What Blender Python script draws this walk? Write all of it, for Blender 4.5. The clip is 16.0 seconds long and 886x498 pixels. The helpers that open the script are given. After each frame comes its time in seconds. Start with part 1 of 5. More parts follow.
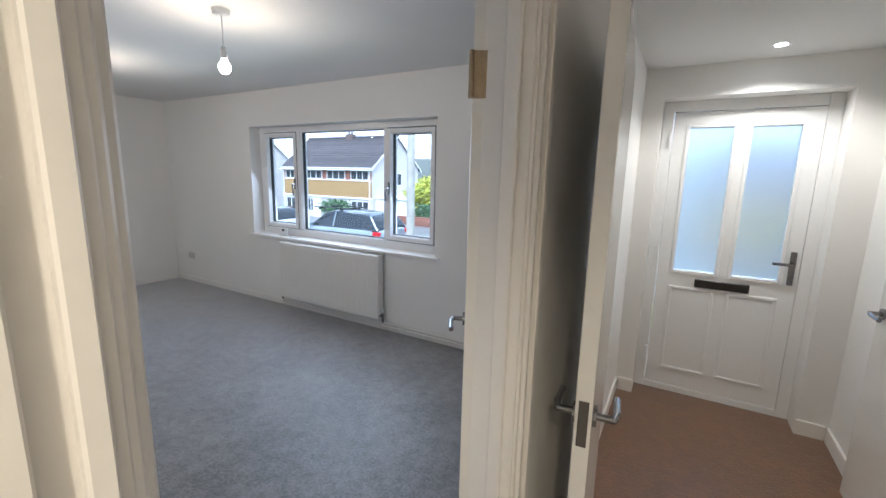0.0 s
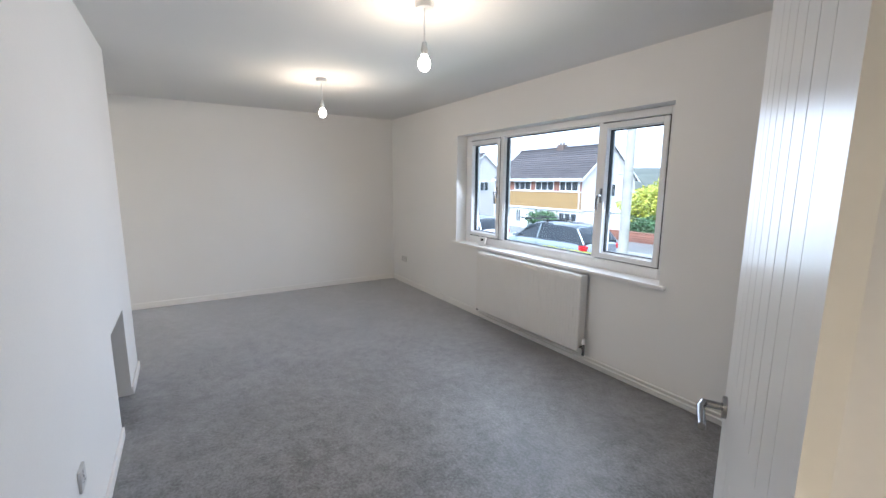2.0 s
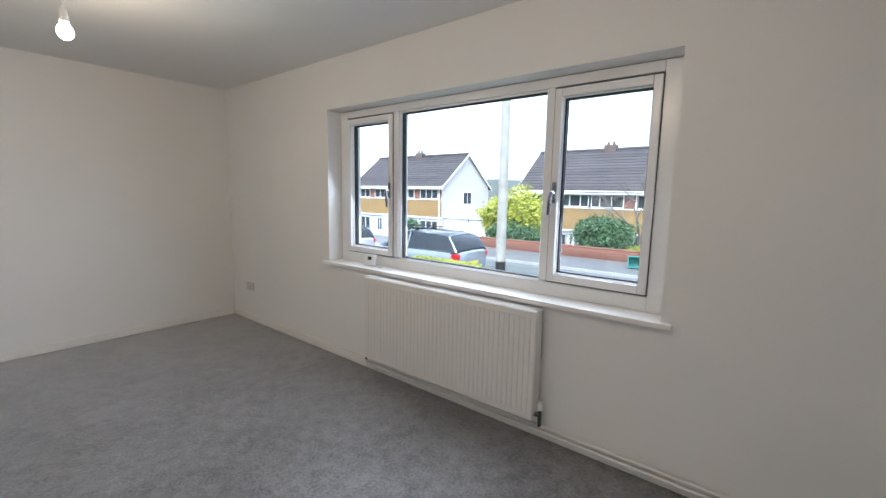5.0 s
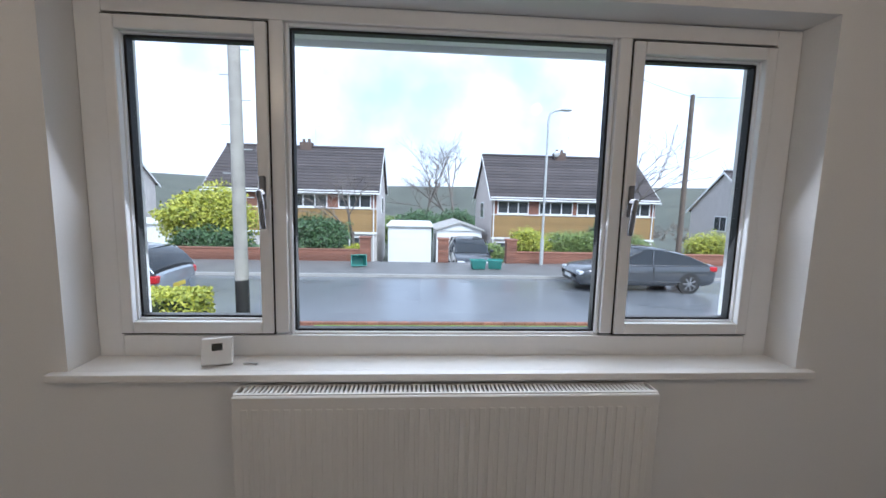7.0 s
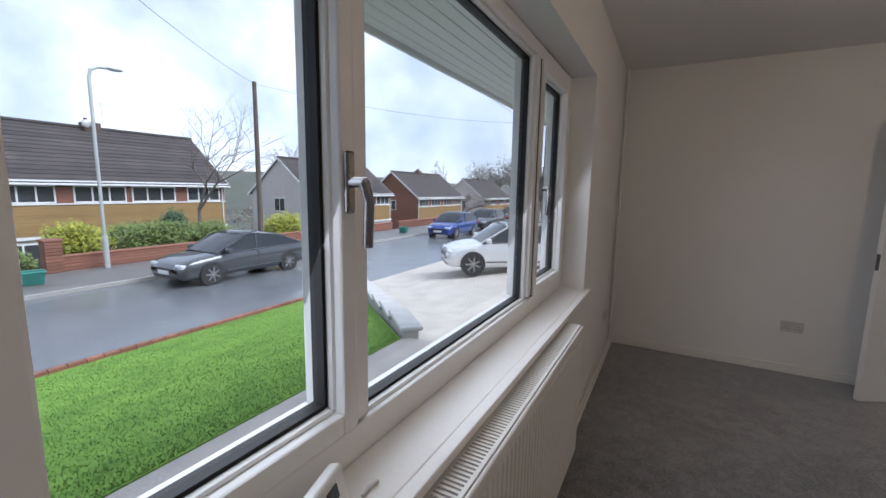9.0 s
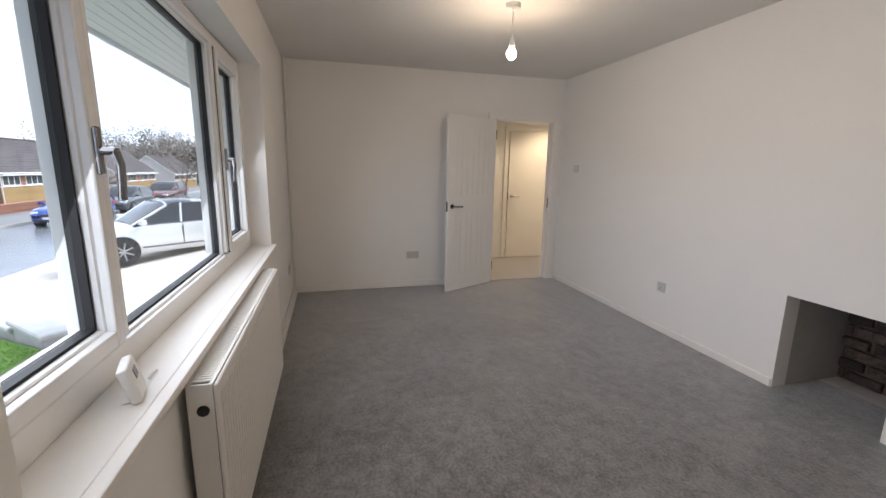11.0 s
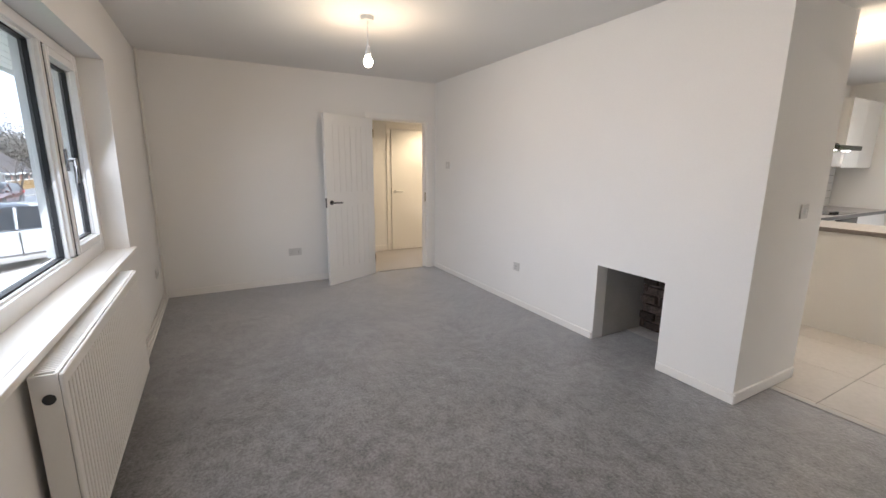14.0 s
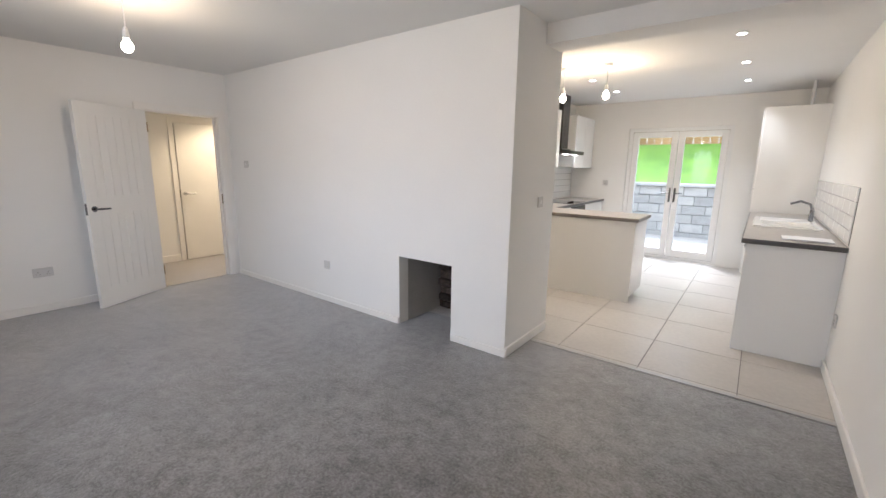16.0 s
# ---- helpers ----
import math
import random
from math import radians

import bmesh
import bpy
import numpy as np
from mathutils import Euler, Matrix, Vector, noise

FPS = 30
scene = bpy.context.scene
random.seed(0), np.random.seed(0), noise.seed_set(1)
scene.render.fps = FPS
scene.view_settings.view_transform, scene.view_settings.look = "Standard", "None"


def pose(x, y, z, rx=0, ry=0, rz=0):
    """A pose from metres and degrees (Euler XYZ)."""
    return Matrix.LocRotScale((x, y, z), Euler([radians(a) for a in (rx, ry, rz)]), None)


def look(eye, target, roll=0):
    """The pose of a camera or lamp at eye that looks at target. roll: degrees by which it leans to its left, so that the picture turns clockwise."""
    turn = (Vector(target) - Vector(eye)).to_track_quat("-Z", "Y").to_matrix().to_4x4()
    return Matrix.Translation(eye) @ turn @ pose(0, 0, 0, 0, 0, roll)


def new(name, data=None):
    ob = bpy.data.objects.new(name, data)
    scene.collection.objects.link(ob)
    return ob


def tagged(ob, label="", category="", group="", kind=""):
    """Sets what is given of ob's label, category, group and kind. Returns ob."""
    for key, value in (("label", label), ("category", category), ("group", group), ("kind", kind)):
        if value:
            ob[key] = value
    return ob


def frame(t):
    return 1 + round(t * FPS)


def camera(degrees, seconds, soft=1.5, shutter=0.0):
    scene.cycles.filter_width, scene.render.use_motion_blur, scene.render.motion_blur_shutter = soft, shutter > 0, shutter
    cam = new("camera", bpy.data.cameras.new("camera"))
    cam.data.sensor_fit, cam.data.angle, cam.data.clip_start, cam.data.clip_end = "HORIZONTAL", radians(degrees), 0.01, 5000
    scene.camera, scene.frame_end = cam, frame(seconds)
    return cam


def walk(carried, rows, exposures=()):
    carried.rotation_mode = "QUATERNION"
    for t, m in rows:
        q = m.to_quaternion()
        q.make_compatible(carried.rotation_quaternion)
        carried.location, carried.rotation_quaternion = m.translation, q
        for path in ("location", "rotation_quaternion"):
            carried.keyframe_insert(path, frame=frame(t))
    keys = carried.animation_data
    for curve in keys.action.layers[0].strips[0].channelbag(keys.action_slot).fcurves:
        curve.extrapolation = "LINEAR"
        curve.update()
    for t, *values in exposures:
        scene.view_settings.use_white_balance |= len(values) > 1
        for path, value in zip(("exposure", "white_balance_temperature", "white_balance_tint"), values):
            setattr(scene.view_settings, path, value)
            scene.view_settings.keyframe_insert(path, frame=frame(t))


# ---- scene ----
cam = camera(93.8, 16.0)
PATH = [
    (0, (6.319, -3.226, 1.58), (5.341, -1.518, 1.226), 1.3),
    (0.5, (6.265, -3.026, 1.566), (4.863, -1.645, 1.21), 0.5),
    (1, (6.181, -2.902, 1.551), (4.57, -1.766, 1.211), 0.2),
    (1.5, (6.092, -2.857, 1.537), (4.422, -1.806, 1.21), 0.2),
    (2, (6.006, -2.826, 1.525), (4.332, -1.777, 1.211), 0.4),
    (2.5, (5.951, -2.804, 1.52), (4.29, -1.733, 1.213), 0.4),
    (3, (5.856, -2.712, 1.483), (4.218, -1.605, 1.183), 0.5),
    (3.2, (5.803, -2.663, 1.472), (4.179, -1.534, 1.174), 0.6),
    (5.3, (4.488, -2.051, 1.414), (3.407, -0.391, 1.135), 1.1),
    (5.5, (4.291, -1.967, 1.431), (3.33, -0.237, 1.142), 1.2),
    (6, (3.862, -1.753, 1.397), (3.216, 0.122, 1.142), 1.6),
    (6.5, (3.4, -1.557, 1.405), (3.117, 0.408, 1.165), 1.5),
    (7, (2.95, -1.405, 1.428), (3.087, 0.576, 1.183), 1.4),
    (7.5, (2.566, -1.164, 1.459), (3.163, 0.728, 1.205), 1.3),
    (8, (2.204, -0.942, 1.45), (3.257, 0.74, 1.195), 1.4),
    (8.5, (1.98, -0.682, 1.434), (3.421, 0.68, 1.168), 1.0),
    (9, (1.781, -0.43, 1.419), (3.519, 0.517, 1.136), 0.9),
    (9.5, (1.671, -0.269, 1.389), (3.584, 0.231, 1.089), 0.6),
    (10, (1.56, -0.248, 1.383), (3.533, -0.211, 1.054), 0.4),
    (10.2, (1.474, -0.316, 1.4), (3.442, -0.417, 1.059), 0.7),
    (12.3, (0.845, -0.487, 1.399), (2.629, -1.304, 1.011), 0.6),
    (12.5, (0.834, -0.482, 1.379), (2.613, -1.314, 1.0), 0.8),
    (13, (0.798, -0.485, 1.377), (2.573, -1.327, 0.999), 0.8),
    (13.5, (0.781, -0.515, 1.401), (2.543, -1.379, 1.012), 0.6),
    (14, (0.77, -0.574, 1.421), (2.491, -1.513, 1.024), 0.5),
    (14.5, (0.738, -0.658, 1.404), (2.377, -1.736, 1.015), 0.7),
    (15, (0.672, -0.717, 1.412), (2.189, -1.961, 1.02), 0.6),
    (15.5, (0.611, -0.645, 1.423), (1.957, -2.072, 1.033), 0.8),
    (16, (0.548, -0.586, 1.438), (1.727, -2.153, 1.043), 0.8),
]
EXPOSURES = [
    (0, 1.45, 4850, 9), (0.7, 1.65, 5000, 9), (1.5, 1.7, 5100, 9), (3.0, 1.65, 5050, 9), (5.3, 1.4, 5300, 9), (6.0, 1.15, 5300, 10), (7.0, 0.75, 5350, 12),
    (8.0, 0.4, 5500, 15), (9.0, 0.4, 5650, 14), (10.2, 0.9, 5850, 14), (12.3, 1.45, 5700, 12), (14.0, 1.6, 5650, 12), (16.0, 1.7, 5500, 12),
]
walk(cam, [(t, look(eye, target, roll)) for t, eye, target, roll in PATH], EXPOSURES)


# ---- world, sun, lamps ----
world = bpy.data.worlds.new("world")
scene.world = world
world.use_nodes = True
wn, wl = world.node_tree.nodes, world.node_tree.links
sky = wn.new("ShaderNodeTexSky")
sky.sky_type, sky.sun_disc = "NISHITA", False
sky.sun_elevation, sky.sun_rotation = radians(46), radians(158)
clouds = wn.new("ShaderNodeTexNoise")
clouds.inputs["Scale"].default_value, clouds.inputs["Detail"].default_value = 3.2, 5
cloud_ramp = wn.new("ShaderNodeValToRGB")
cloud_ramp.color_ramp.elements[0].position, cloud_ramp.color_ramp.elements[1].position = 0.36, 0.62
cloud_ramp.color_ramp.elements[0].color, cloud_ramp.color_ramp.elements[1].color = (0.62, 0.62, 0.62, 1), (0.97, 0.97, 0.97, 1)
cloud_mix = wn.new("ShaderNodeMix")
cloud_mix.data_type = "RGBA"
cloud_tone = wn.new("ShaderNodeTexNoise")
cloud_tone.inputs["Scale"].default_value, cloud_tone.inputs["Detail"].default_value = 5.5, 6
tone_ramp = wn.new("ShaderNodeValToRGB")
tone_ramp.color_ramp.elements[0].position, tone_ramp.color_ramp.elements[1].position = 0.35, 0.65
tone_ramp.color_ramp.elements[0].color, tone_ramp.color_ramp.elements[1].color = (0.58, 0.62, 0.68, 1), (1.0, 1.0, 1.0, 1)
tone = wn.new("ShaderNodeMix")
tone.data_type, tone.blend_type = "RGBA", "MULTIPLY"
tone.inputs["Factor"].default_value = 1.0
tone.inputs["A"].default_value = (10.3, 10.5, 10.9, 1)
wl.new(cloud_tone.outputs["Fac"], tone_ramp.inputs["Fac"])
wl.new(tone_ramp.outputs["Color"], tone.inputs["B"])
wl.new(tone.outputs["Result"], cloud_mix.inputs["B"])
wl.new(clouds.outputs["Fac"], cloud_ramp.inputs["Fac"])
wl.new(cloud_ramp.outputs["Color"], cloud_mix.inputs["Factor"])
wl.new(sky.outputs["Color"], cloud_mix.inputs["A"])
wl.new(cloud_mix.outputs["Result"], wn["Background"].inputs["Color"])
wn["Background"].inputs["Strength"].default_value = 0.115

sun = new("sun", bpy.data.lights.new("sun", "SUN"))
sun.data.energy, sun.data.angle, sun.data.color = 2.6, radians(35), (1.0, 0.95, 0.87)
sun.matrix_world = look((16, -40, 46), (0, 0, 0))

# added area lamp in the window opening, stands in for sky light entering the room
sky_lamp = new("window_sky_light", bpy.data.lights.new("window_sky_light", "AREA"))
sky_lamp.data.shape, sky_lamp.data.size, sky_lamp.data.size_y = "RECTANGLE", 2.5, 1.14
sky_lamp.data.energy, sky_lamp.data.color, sky_lamp.data.spread = 9.5, (1.0, 0.97, 0.93), radians(150)
sky_lamp.matrix_world = look((3.09, 0.1, 1.46), (3.09, -1.0, 0.95))

BULBS = ((3.925, -1.65, 2.165), (1.975, -1.645, 2.165))
KITCHEN_BULBS = ((1.93, -5.17, 2.165), (2.38, -5.15, 2.165))
KITCHEN_SPOTS = ((0.81, -4.75), (0.81, -5.84), (0.82, -6.88), (2.33, -5.93), (2.3, -6.86))


def lamp(name, place, watts, colour, radius):
    ob = new(name, bpy.data.lights.new(name, "POINT"))
    ob.data.energy, ob.data.color, ob.data.shadow_soft_size = watts, colour, radius
    ob.location = place
    return ob


for p in BULBS:
    lamp("bulb_light", p, 3.3, (1.0, 0.68, 0.38), 0.03)
for p in KITCHEN_BULBS:
    lamp("bulb_light", p, 4.2, (1.0, 0.72, 0.42), 0.03)
for x, y in KITCHEN_SPOTS:
    ob = new("downlight", bpy.data.lights.new("downlight", "SPOT"))
    ob.data.energy, ob.data.color, ob.data.spot_size, ob.data.spot_blend, ob.data.shadow_soft_size = 9, (1.0, 0.93, 0.82), radians(110), 0.6, 0.03
    ob.location = (x, y, 2.455)
# the spot at y = -3.9 has no fitting: added to light the cupboard end
for x, y, watts, colour in ((6.68, -0.3, 19, (1.0, 0.80, 0.55)), (6.6, -3.9, 30, (1.0, 0.72, 0.40))):
    ob = new("downlight", bpy.data.lights.new("downlight", "SPOT"))
    ob.data.energy, ob.data.color, ob.data.spot_size, ob.data.spot_blend, ob.data.shadow_soft_size = watts, colour, radians(140), 0.5, 0.03
    ob.location = (x, y, 2.285)


# ---- materials ----
def mat(name, colour, rough=0.5, metal=0.0, var=0.06, scale=6.0, fine=90.0, bump=0.05, spread=0.0, spec=0.5, emit=0.0, coat=0.0, dirt=None):
    m = bpy.data.materials.new(name)
    m.use_nodes = True
    n, l = m.node_tree.nodes, m.node_tree.links
    b = n["Principled BSDF"]
    b.inputs["Roughness"].default_value, b.inputs["Metallic"].default_value = rough, metal
    b.inputs["Specular IOR Level"].default_value = spec
    b.inputs["Coat Weight"].default_value = coat
    co = n.new("ShaderNodeTexCoord")
    big, small = n.new("ShaderNodeTexNoise"), n.new("ShaderNodeTexNoise")
    for t, s, d in ((big, scale, 4), (small, fine, 3)):
        t.inputs["Scale"].default_value, t.inputs["Detail"].default_value = s, d
        l.new(co.outputs["Object"], t.inputs["Vector"])
    add = n.new("ShaderNodeMath")
    add.operation = "MULTIPLY_ADD"
    add.inputs[1].default_value = 0.5
    half = n.new("ShaderNodeMath")
    half.operation = "MULTIPLY"
    half.inputs[1].default_value = 0.5
    l.new(small.outputs["Fac"], half.inputs[0])
    l.new(big.outputs["Fac"], add.inputs[0])
    l.new(half.outputs[0], add.inputs[2])
    ramp = n.new("ShaderNodeValToRGB")
    lo = [c * (1 - var) for c in colour] if dirt is None else dirt
    hi = [min(1.0, c * (1 + var)) for c in colour]
    ramp.color_ramp.elements[0].position, ramp.color_ramp.elements[1].position = 0.34, 0.66
    ramp.color_ramp.elements[0].color, ramp.color_ramp.elements[1].color = (*lo, 1), (*hi, 1)
    l.new(add.outputs[0], ramp.inputs["Fac"])
    out = ramp.outputs["Color"]
    if spread:
        info, hsv, mapr = n.new("ShaderNodeObjectInfo"), n.new("ShaderNodeHueSaturation"), n.new("ShaderNodeMapRange")
        mapr.inputs["To Min"].default_value, mapr.inputs["To Max"].default_value = 1 - spread, 1 + spread
        l.new(info.outputs["Random"], mapr.inputs["Value"])
        l.new(mapr.outputs["Result"], hsv.inputs["Value"])
        l.new(out, hsv.inputs["Color"])
        out = hsv.outputs["Color"]
    l.new(out, b.inputs["Base Color"])
    if bump:
        bn = n.new("ShaderNodeBump")
        bn.inputs["Strength"].default_value, bn.inputs["Distance"].default_value = bump, 0.01
        l.new(add.outputs[0], bn.inputs["Height"])
        l.new(bn.outputs["Normal"], b.inputs["Normal"])
    if emit:
        b.inputs["Emission Color"].default_value = (*colour, 1)
        b.inputs["Emission Strength"].default_value = emit
    return m


def glass_mat(name, tint=(1, 1, 1)):
    m = bpy.data.materials.new(name)
    m.use_nodes = True
    n, l = m.node_tree.nodes, m.node_tree.links
    n.remove(n["Principled BSDF"])
    tr, gl, mix, lw = n.new("ShaderNodeBsdfTransparent"), n.new("ShaderNodeBsdfGlossy"), n.new("ShaderNodeMixShader"), n.new("ShaderNodeLayerWeight")
    power, gain = n.new("ShaderNodeMath"), n.new("ShaderNodeMath")
    power.operation, gain.operation = "POWER", "MULTIPLY_ADD"
    power.inputs[1].default_value, gain.inputs[1].default_value, gain.inputs[2].default_value = 5.0, 0.6, 0.025
    tr.inputs["Color"].default_value, gl.inputs["Roughness"].default_value = (*tint, 1), 0.01
    l.new(lw.outputs["Facing"], power.inputs[0])
    l.new(power.outputs[0], gain.inputs[0])
    l.new(gain.outputs[0], mix.inputs["Fac"])
    l.new(tr.outputs[0], mix.inputs[1])
    l.new(gl.outputs[0], mix.inputs[2])
    l.new(mix.outputs[0], n["Material Output"].inputs["Surface"])
    return m


def frosted_mat(name):
    m = bpy.data.materials.new(name)
    m.use_nodes = True
    n, l = m.node_tree.nodes, m.node_tree.links
    b = n["Principled BSDF"]
    b.inputs["Transmission Weight"].default_value, b.inputs["Roughness"].default_value = 1.0, 0.3
    b.inputs["Base Color"].default_value = (0.86, 0.93, 0.96, 1)
    no, bp, co = n.new("ShaderNodeTexNoise"), n.new("ShaderNodeBump"), n.new("ShaderNodeTexCoord")
    no.inputs["Scale"].default_value = 70
    bp.inputs["Strength"].default_value = 0.5
    l.new(co.outputs["Object"], no.inputs["Vector"])
    l.new(no.outputs["Fac"], bp.inputs["Height"])
    l.new(bp.outputs["Normal"], b.inputs["Normal"])
    return m


def carpet_mat(name, light, dark):
    m = bpy.data.materials.new(name)
    m.use_nodes = True
    n, l = m.node_tree.nodes, m.node_tree.links
    b = n["Principled BSDF"]
    b.inputs["Roughness"].default_value, b.inputs["Specular IOR Level"].default_value = 0.45, 0.75
    b.inputs["Sheen Weight"].default_value, b.inputs["Sheen Roughness"].default_value = 1.0, 0.4
    co = n.new("ShaderNodeTexCoord")
    layers = []
    for s, d, r in ((2.4, 4, 0.6), (12, 4, 0.6), (60, 3, 0.8)):
        t = n.new("ShaderNodeTexNoise")
        t.inputs["Scale"].default_value, t.inputs["Detail"].default_value, t.inputs["Roughness"].default_value = s, d, r
        l.new(co.outputs["Object"], t.inputs["Vector"])
        layers.append(t.outputs["Fac"])
    total = None
    for out, weight in zip(layers, (0.20, 0.30, 0.50)):
        k = n.new("ShaderNodeMath")
        k.operation = "MULTIPLY_ADD"
        k.inputs[1].default_value = weight
        l.new(out, k.inputs[0])
        if total is None:
            k.inputs[2].default_value = 0.0
        else:
            l.new(total, k.inputs[2])
        total = k.outputs[0]
    ramp = n.new("ShaderNodeValToRGB")
    ramp.color_ramp.elements[0].position, ramp.color_ramp.elements[1].position = 0.40, 0.61
    ramp.color_ramp.elements[0].color, ramp.color_ramp.elements[1].color = (*dark, 1), (*light, 1)
    l.new(total, ramp.inputs["Fac"])
    l.new(ramp.outputs["Color"], b.inputs["Base Color"])
    bn = n.new("ShaderNodeBump")
    bn.inputs["Strength"].default_value, bn.inputs["Distance"].default_value = 0.45, 0.012
    l.new(total, bn.inputs["Height"])
    l.new(bn.outputs["Normal"], b.inputs["Normal"])
    return m


WALL = mat("wall_paint", (0.81, 0.80, 0.78), 0.75, var=0.02, scale=1.5, fine=160, bump=0.06)
CEILING = mat("ceiling_paint", (0.79, 0.785, 0.775), 0.9, var=0.02, scale=1.5, fine=120, bump=0.05)
TRIM = mat("satin_trim_paint", (0.82, 0.80, 0.77), 0.35, var=0.02, scale=5, fine=60, bump=0.02)
GLOSS = mat("gloss_door_paint", (0.78, 0.76, 0.72), 0.16, var=0.02, scale=4, fine=40, bump=0.015)
DOOR = mat("satin_door_paint", (0.80, 0.79, 0.765), 0.28, var=0.015, scale=3, fine=60, bump=0.015)
UPVC = mat("white_upvc", (0.82, 0.82, 0.82), 0.25, var=0.015, scale=4, fine=40, bump=0.008)
GASKET = mat("black_rubber", (0.012, 0.012, 0.014), 0.6)
GLASS = glass_mat("window_glass", (0.97, 0.985, 0.98))
FROST = frosted_mat("obscured_glass")
CHROME = mat("chrome", (0.24, 0.24, 0.25), 0.18, 1.0, var=0.02)
STEEL = mat("brushed_steel", (0.5, 0.5, 0.5), 0.32, 1.0, var=0.08, fine=200)
BRONZE = mat("worn_brass", (0.32, 0.26, 0.18), 0.35, 1.0, var=0.2)
RADIATOR = mat("radiator_enamel", (0.78, 0.765, 0.73), 0.3, var=0.015, scale=4, bump=0.01)
DARK = mat("dark_gap", (0.03, 0.03, 0.03), 0.8)
PLASTIC = mat("white_plastic", (0.78, 0.78, 0.77), 0.35, var=0.01, bump=0.0)
GREY_PLASTIC = mat("grey_plastic", (0.6, 0.6, 0.6), 0.4, var=0.02)
PLATE = mat("satin_grey_plate", (0.6, 0.59, 0.58), 0.38, 0.15, var=0.03)
CARPET = carpet_mat("grey_carpet", (0.23, 0.222, 0.225), (0.046, 0.043, 0.044))
HALL_CARPET = carpet_mat("beige_carpet", (0.34, 0.30, 0.26), (0.22, 0.19, 0.165))
COIR = carpet_mat("coir_mat", (0.19, 0.075, 0.015), (0.095, 0.036, 0.007))
TILE = mat("stone_floor_tile", (0.50, 0.475, 0.445), 0.28, var=0.08, scale=2.5, fine=30, bump=0.02, spread=0.04)
GROUT = mat("grey_grout", (0.2, 0.195, 0.19), 0.9)
WORKTOP = mat("grey_laminate", (0.36, 0.335, 0.31), 0.35, var=0.18, scale=20, fine=180, bump=0.02)
WORK_EDGE = mat("dark_worktop_edge", (0.085, 0.08, 0.08), 0.4, var=0.2, scale=30)
PEN_EDGE = mat("grey_brown_worktop_edge", (0.17, 0.15, 0.135), 0.4, var=0.2, scale=30)
UNIT = mat("white_unit_lacquer", (0.80, 0.79, 0.77), 0.22, var=0.01, bump=0.005)
WALL_TILE = mat("white_wall_tile", (0.80, 0.80, 0.79), 0.08, var=0.01, bump=0.01)
BLACK_GLASS = mat("black_glass", (0.01, 0.01, 0.012), 0.06)
BLACK_METAL = mat("black_enamel", (0.02, 0.018, 0.017), 0.25, var=0.1)
SINK = mat("sink_white", (0.72, 0.71, 0.69), 0.2, var=0.02)
PAPER = mat("paper", (0.8, 0.8, 0.8), 0.8, var=0.02)
SOOT = mat("sooty_brick", (0.085, 0.06, 0.048), 0.95, var=0.6, scale=14, fine=60, bump=0.6, spread=0.5)
RENDERED = mat("bare_cement_render", (0.42, 0.41, 0.39), 0.9, var=0.12, scale=5, bump=0.2)
BULB = mat("lit_bulb_glass", (1.0, 0.80, 0.55), 0.3, var=0.0, bump=0.0, emit=14)
SPOT_GLOW = mat("lit_downlight", (1.0, 0.9, 0.75), 0.3, var=0.0, bump=0.0, emit=14)
SCREEN = mat("grey_lcd", (0.03, 0.033, 0.03), 0.2)


# ---- building helpers ----
def box(bm, x0, x1, y0, y1, z0, z1, bev=0.0, seg=1):
    r = bmesh.ops.create_cube(bm, size=1.0, matrix=Matrix.Translation(((x0 + x1) / 2, (y0 + y1) / 2, (z0 + z1) / 2)) @ Matrix.Diagonal((x1 - x0, y1 - y0, z1 - z0, 1)))
    if bev:
        es = list({e for v in r["verts"] for e in v.link_edges})
        bmesh.ops.bevel(bm, geom=es, offset=bev, segments=seg, affect="EDGES", profile=0.6)


def cyl(bm, p0, p1, r0, r1=None, n=14):
    p0, p1 = Vector(p0), Vector(p1)
    d = p1 - p0
    m = Matrix.Translation((p0 + p1) / 2) @ d.to_track_quat("Z", "Y").to_matrix().to_4x4()
    bmesh.ops.create_cone(bm, cap_ends=True, segments=n, radius1=r0, radius2=r0 if r1 is None else r1, depth=d.length, matrix=m)


def tube(bm, pts, r, n=10):
    for a, b in zip(pts, pts[1:]):
        cyl(bm, a, b, r, n=n)
    for p in pts[1:-1]:
        bmesh.ops.create_uvsphere(bm, u_segments=n, v_segments=6, radius=r, matrix=Matrix.Translation(p))


def ball(bm, p, r, sx=1.0, sy=1.0, sz=1.0, n=16):
    bmesh.ops.create_uvsphere(bm, u_segments=n, v_segments=n // 2, radius=r, matrix=Matrix.Translation(p) @ Matrix.Diagonal((sx, sy, sz, 1)))


def mesh(name, bm, material, smooth=False):
    me = bpy.data.meshes.new(name)
    bmesh.ops.recalc_face_normals(bm, faces=bm.faces)
    bm.to_mesh(me)
    bm.free()
    if smooth:
        me.shade_smooth()
        me.set_sharp_from_angle(angle=radians(38))
    me.materials.append(material)
    return me


def part(name, bm, material, parent=None, label="", smooth=False):
    ob = new(name, mesh(name, bm, material, smooth))
    ob.parent = parent
    return tagged(ob, label)


def thing(name, place, label, category, group="", turn=0.0):
    ob = new(name)
    ob.empty_display_size = 0.1
    ob.matrix_world = pose(*place, 0, 0, turn)
    return tagged(ob, label, category, group)


def struct(name, bm, material, label, category, smooth=False):
    return tagged(part(name, bm, material, None, "", smooth), label, category, "", "structure")


